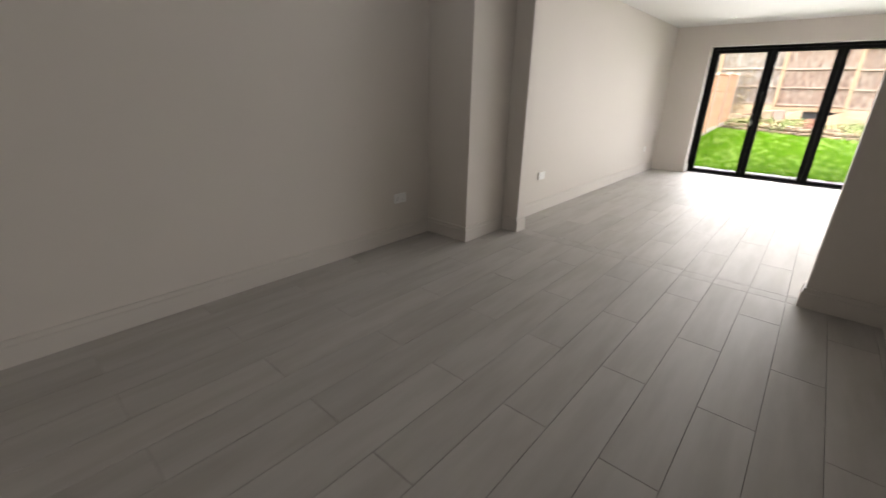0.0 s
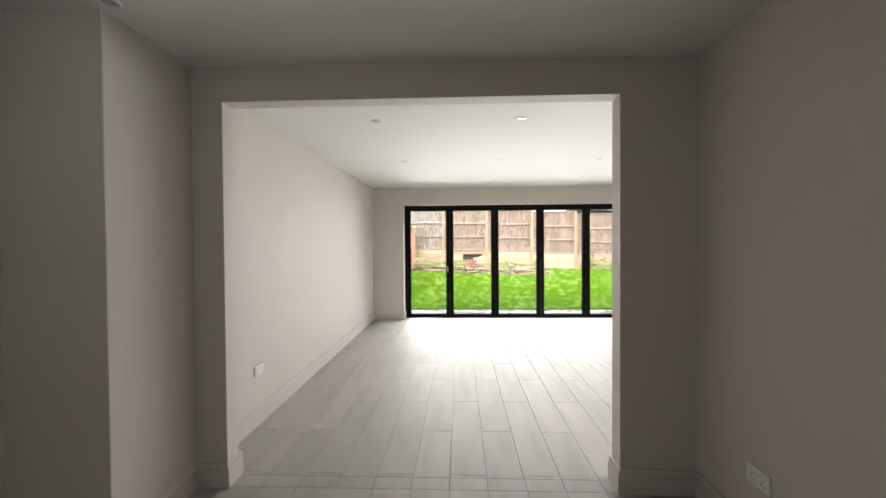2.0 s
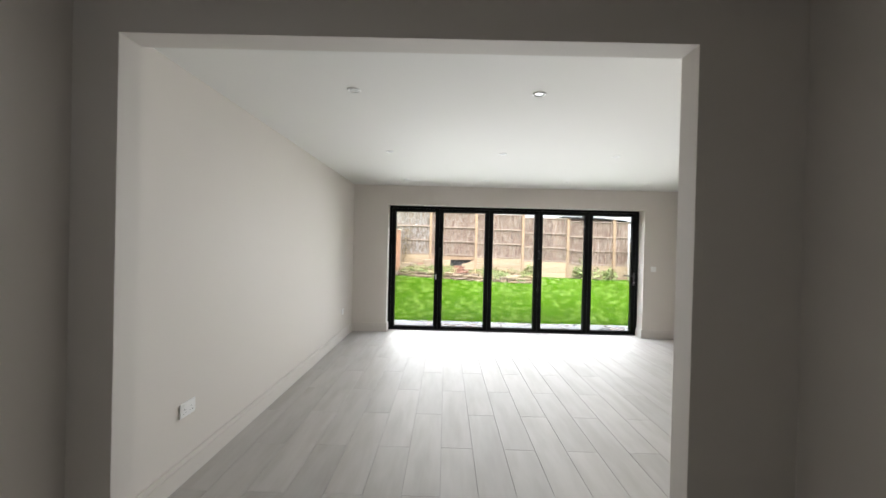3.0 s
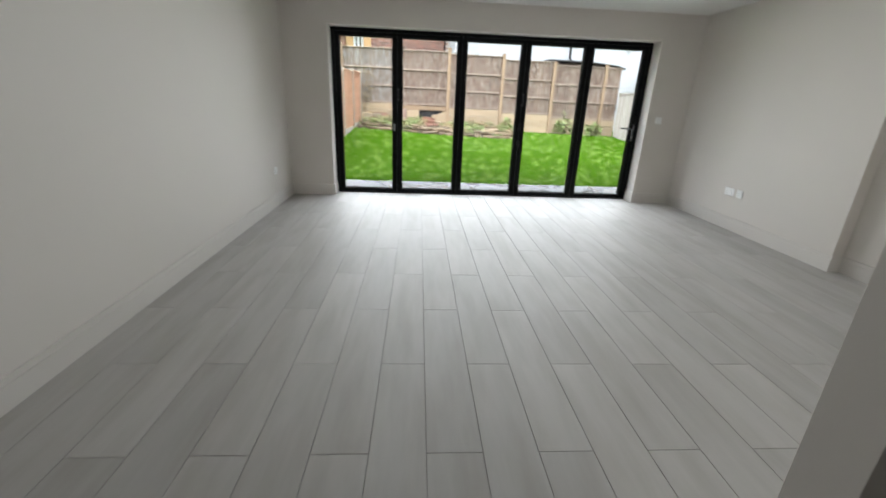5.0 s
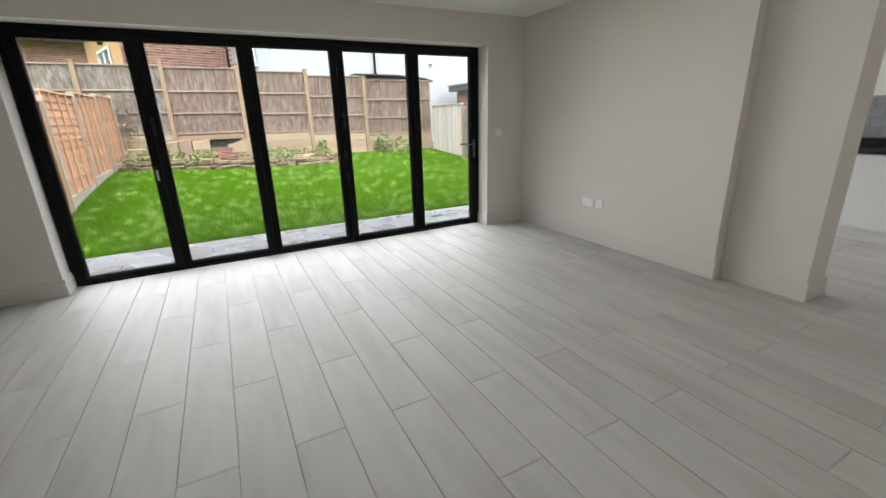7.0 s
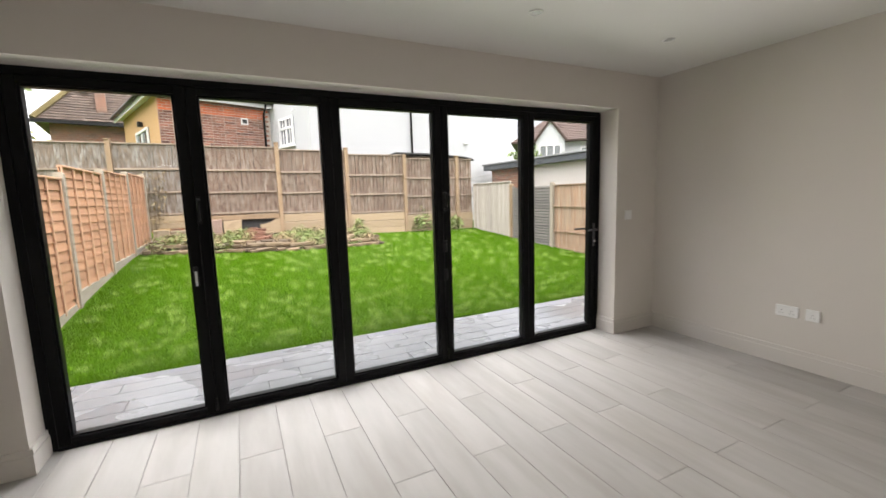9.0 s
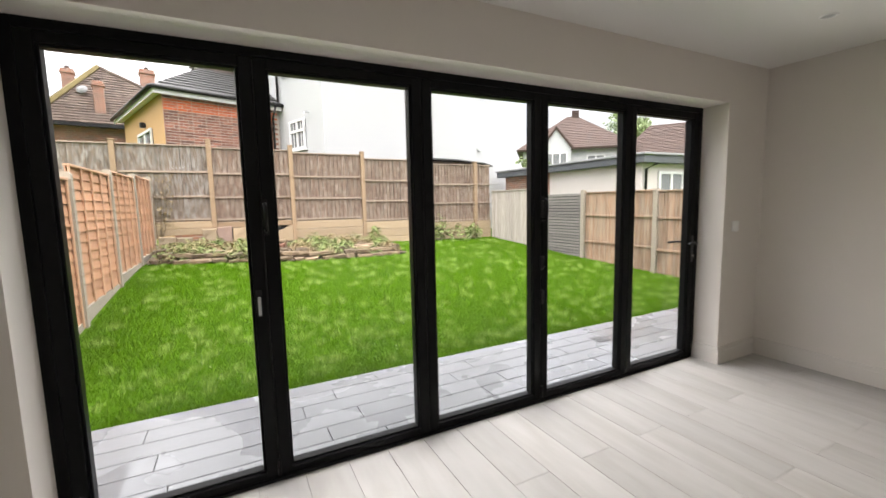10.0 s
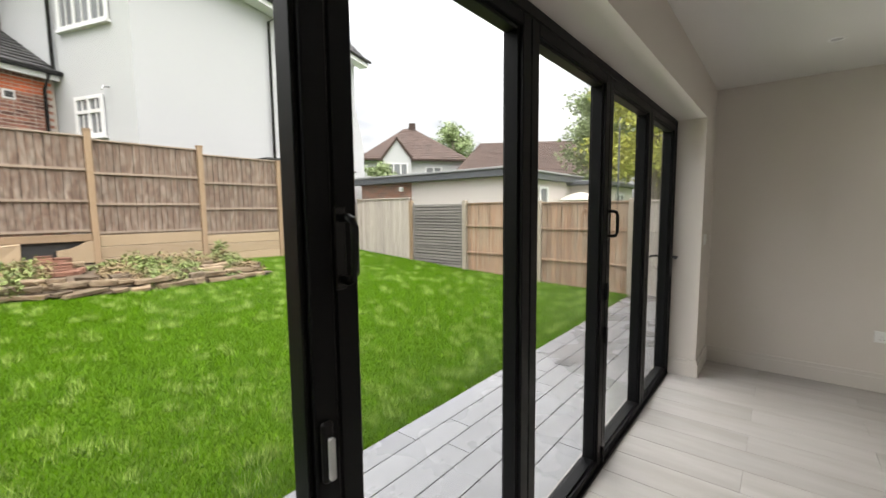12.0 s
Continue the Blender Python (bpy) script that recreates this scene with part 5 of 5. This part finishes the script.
part("security_light", box(B(), (-0.14, 3.9, 2.02), (-0.0, 4.04, 2.16), 0.02), WHITEPAINT, gar)
# lower lean-to behind it
lean = thing("garden_room", pose(13.6, 13.4, 0.0), "low cream garden room with a shallow grey roof", "outbuilding")
part("wall", box(B(), (0, 0, -0.3), (4.5, 4.0, 2.2)), CREAM, lean)
part("roof", box(B(), (-0.3, -0.3, 2.21), (4.9, 4.3, 2.36), 0.02), FASCIA, lean)
window(lean, 0.5, 1.5, 1.1, 1.95, 0.0, 2)
window(lean, 2.2, 3.2, 1.1, 1.95, 0.0, 2)

# far house with a white gable
far = thing("gabled_house", pose(18.5, 31.5, 0.3, 0, 0, -40), "distant white house with a red-brown hipped roof and small gable", "house")
part("wall", box(B(), (0, 0, -0.6), (7.2, 6.5, 4.6)), RENDER, far)
part("roof", hip_roof(0, 7.2, 0, 6.5, 4.6, 7.5, 0.45), CLAY, far, "red-brown tiled roof")
roof_tiles(far, hip_slopes(0, 7.2, 0, 6.5, 4.6, 7.5, 0.45), CLAYT)
part("gable", prism(B(), [(1.3, 1.6), (3.3, 1.6), (3.3, 4.7), (2.3, 6.0), (1.3, 4.7)], "y", -0.5, 2.2), RENDER, far, "white gable")
part("gable_roof", prism(B(), [(2.3, 6.22), (1.05, 4.62), (1.2, 4.55), (2.3, 6.02), (3.4, 4.55), (3.55, 4.62)], "y", -0.62, 2.4), CLAY, far)
window(far, 1.55, 3.05, 3.3, 4.4, -0.5, 3)
window(far, 4.4, 5.6, 3.3, 4.2, 0.0, 2)
part("chimney", box(B(), (3.6, 3.0, 5.5), (4.1, 3.5, 7.9)), CLAY, far)

# bungalow roof beyond the garage
bun = thing("brown_roofed_bungalow", pose(19.6, 24.0, 0.3, 0, 0, -58), "bungalow with a brown tiled hipped roof", "house")
part("wall", box(B(), (0, 0, -0.6), (9.6, 6, 3.0)), CREAM, bun)
part("roof", hip_roof(0, 9.6, 0, 6, 3.0, 5.55, 0.4, 0.1, 1.7), CLAY, bun, "brown tiled roof")
roof_tiles(bun, hip_slopes(0, 9.6, 0, 6, 3.0, 5.55, 0.4, 0.1, 1.7), CLAYT, 0.17, 0.2)
part("chimney", box(B(), (3.6, 2.2, 4.6), (4.3, 2.9, 6.3)), CREAM, bun)
part("aerial", tube(B(), [(3.95, 2.5, 6.3), (3.95, 2.5, 8.3)], 0.025, 6), FASCIA, bun)

# ---- trees ----
BARK = mat("bark", (0.10, 0.08, 0.06), 0.95, fine=0.3, fine_scale=20, bump=0.6, bump_dist=0.02)
CROWN = mat("green_foliage", (0.23, 0.29, 0.135), 0.7, fine=0.2, fine_scale=2, rand=0.4, island=True, bump=0.0)
YELLOW = mat("yellow_green_foliage", (0.42, 0.43, 0.085), 0.7, fine=0.2, fine_scale=2, rand=0.35, island=True, bump=0.0)


def tree(x, y, h, spread, material, label, seed, leaf=0.12, count=5200, base=0.0):
    r = random.Random(seed)
    t = thing("tree", pose(x, y, base), label, "tree")
    bm = B()
    tube(bm, [(0, 0, -0.3), (0.05, 0, h * 0.3), (-0.05, 0.05, h * 0.6), (0, 0, h * 0.85)], h * 0.022, 8)
    tips = []
    for k in range(22):
        a, f = r.uniform(0, 6.283), r.uniform(0.32, 0.85)
        reach = spread * (1.05 - 0.6 * abs(f - 0.5)) * r.uniform(0.5, 1.0)
        p0 = Vector((0, 0, h * f))
        p1 = p0 + Vector((reach * math.cos(a), reach * math.sin(a), h * r.uniform(0.04, 0.16)))
        tube(bm, [p0, p0.lerp(p1, 0.5) + Vector((0, 0, h * 0.015)), p1], h * 0.006, 5)
        tips += [p1, p0.lerp(p1, 0.65), p0.lerp(p1, 0.4) + Vector((0, 0, h * 0.05))]
    tips += [Vector((r.uniform(-0.3, 0.3) * spread, r.uniform(-0.3, 0.3) * spread, h * r.uniform(0.85, 1.0))) for _ in range(8)]
    part("trunk", bm, BARK, t, "", True)
    verts, faces = [], []
    for _ in range(count):
        c = r.choice(tips)
        g = Vector((r.gauss(0, 1), r.gauss(0, 1), r.gauss(0, 0.8))) * spread * 0.15
        p, s = c + g, leaf * r.uniform(0.6, 1.5)
        rot = Euler((r.uniform(0, 6.3), r.uniform(0, 6.3), r.uniform(0, 6.3))).to_matrix()
        i = len(verts)
        for q in ((0, -s, 0), (s * 0.5, 0, s * 0.2), (0, s, 0), (-s * 0.5, 0, s * 0.2)):
            verts.append(tuple(p + rot @ Vector(q)))
        faces += [(i, i + 1, i + 2), (i, i + 2, i + 3)]
    me = bpy.data.meshes.new("crown")
    me.from_pydata(verts, [], faces)
    me.materials.append(material)
    part("crown", me, material, t)
    return t


tree(40.0, 40.0, 11.5, 2.9, CROWN, "distant green garden tree behind the roofs", 1, 0.17, 6000)
tree(18.7, 14.9, 6.8, 1.8, CROWN, "green tree beyond the side gardens", 2, 0.09, 13000)
tree(16.4, 12.1, 7.4, 2.1, YELLOW, "yellow-green tree beyond the side fence", 3, 0.085, 15000)
tree(-7.9, 23.0, 5.2, 1.7, YELLOW, "yellow-green bush tree beside the brown-roofed house", 4, 0.07, 7000)
tree(-9.0, 26.0, 12.0, 2.6, CROWN, "tall green tree behind the neighbouring house", 5, 0.16, 3500)
tree(15.2, 26.0, 4.0, 1.0, CROWN, "small green tree behind the garage", 6, 0.12, 1600)
# parasol and mast beyond the fence
par = thing("parasol", pose(12.4, 13.48, 0.0), "pale open garden parasol beyond the fence", "parasol")
part("pole", tube(B(), [(0, 0, -0.22), (0, 0, 1.88)], 0.02, 8), WHITEPAINT, par)
part("canopy", lathe(B(), [(0.0, 1.93), (0.36, 1.85), (0.72, 1.66), (0.71, 1.64), (0.35, 1.825), (0.0, 1.90)], Matrix(), 10), PALE, par)
mast = thing("lamp_post", pose(14.6, 12.95, 0.0), "slim grey street lamp post", "lamp post")
part("pole", tube(B(), [(0, 0, -0.2), (0, 0, 4.6)], 0.03, 8), FASCIA, mast)

# ---- floor tiles ----
floor = tagged(new("floor", mesh_of("floor", box(B(), (XL_F - 0.1, Y_S - 0.1, -0.15), (KX1 + 0.1, 9.12, -0.006)), GROUT)), "pale grey wood-look plank tiles laid in half bond", "floor", "", "structure")
TW, TL = 0.2222, 1.163
areas = ((XL_F, XR_F, Y_S, Y_D0), (OX0, OX1, Y_D0, Y_D1), (XL_R, XP, Y_D1, 8.985), (XP, KX0, Y_D1 + 0.15, Y_P0), (KX0, KX1, Y_D1, Y_N0))
tile_meshes = {}
for x0, x1, y0, y1 in areas:
    for i in range(math.floor((x0 + 0.055) / TW), math.ceil((x1 + 0.055) / TW)):
        a, b = max(x0, -0.055 + i * TW), min(x1, -0.055 + (i + 1) * TW)
        shift = 4.895 if i % 2 == 0 else 5.482
        for j in range(math.floor((y0 - shift) / TL), math.ceil((y1 - shift) / TL)):
            c, d = max(y0, shift + j * TL), min(y1, shift + (j + 1) * TL)
            if b - a < 0.01 or d - c < 0.01:
                continue
            key = (round(b - a, 3), round(d - c, 3))
            if key not in tile_meshes:
                tile_meshes[key] = mesh_of("floor_tile", box(B(), (0.0012, 0.0012, -0.007), (key[0] - 0.0012, key[1] - 0.0012, 0.0), 0.0008), TILE)
            part("floor_tile", tile_meshes[key], TILE, floor, m=pose(a, c, 0))
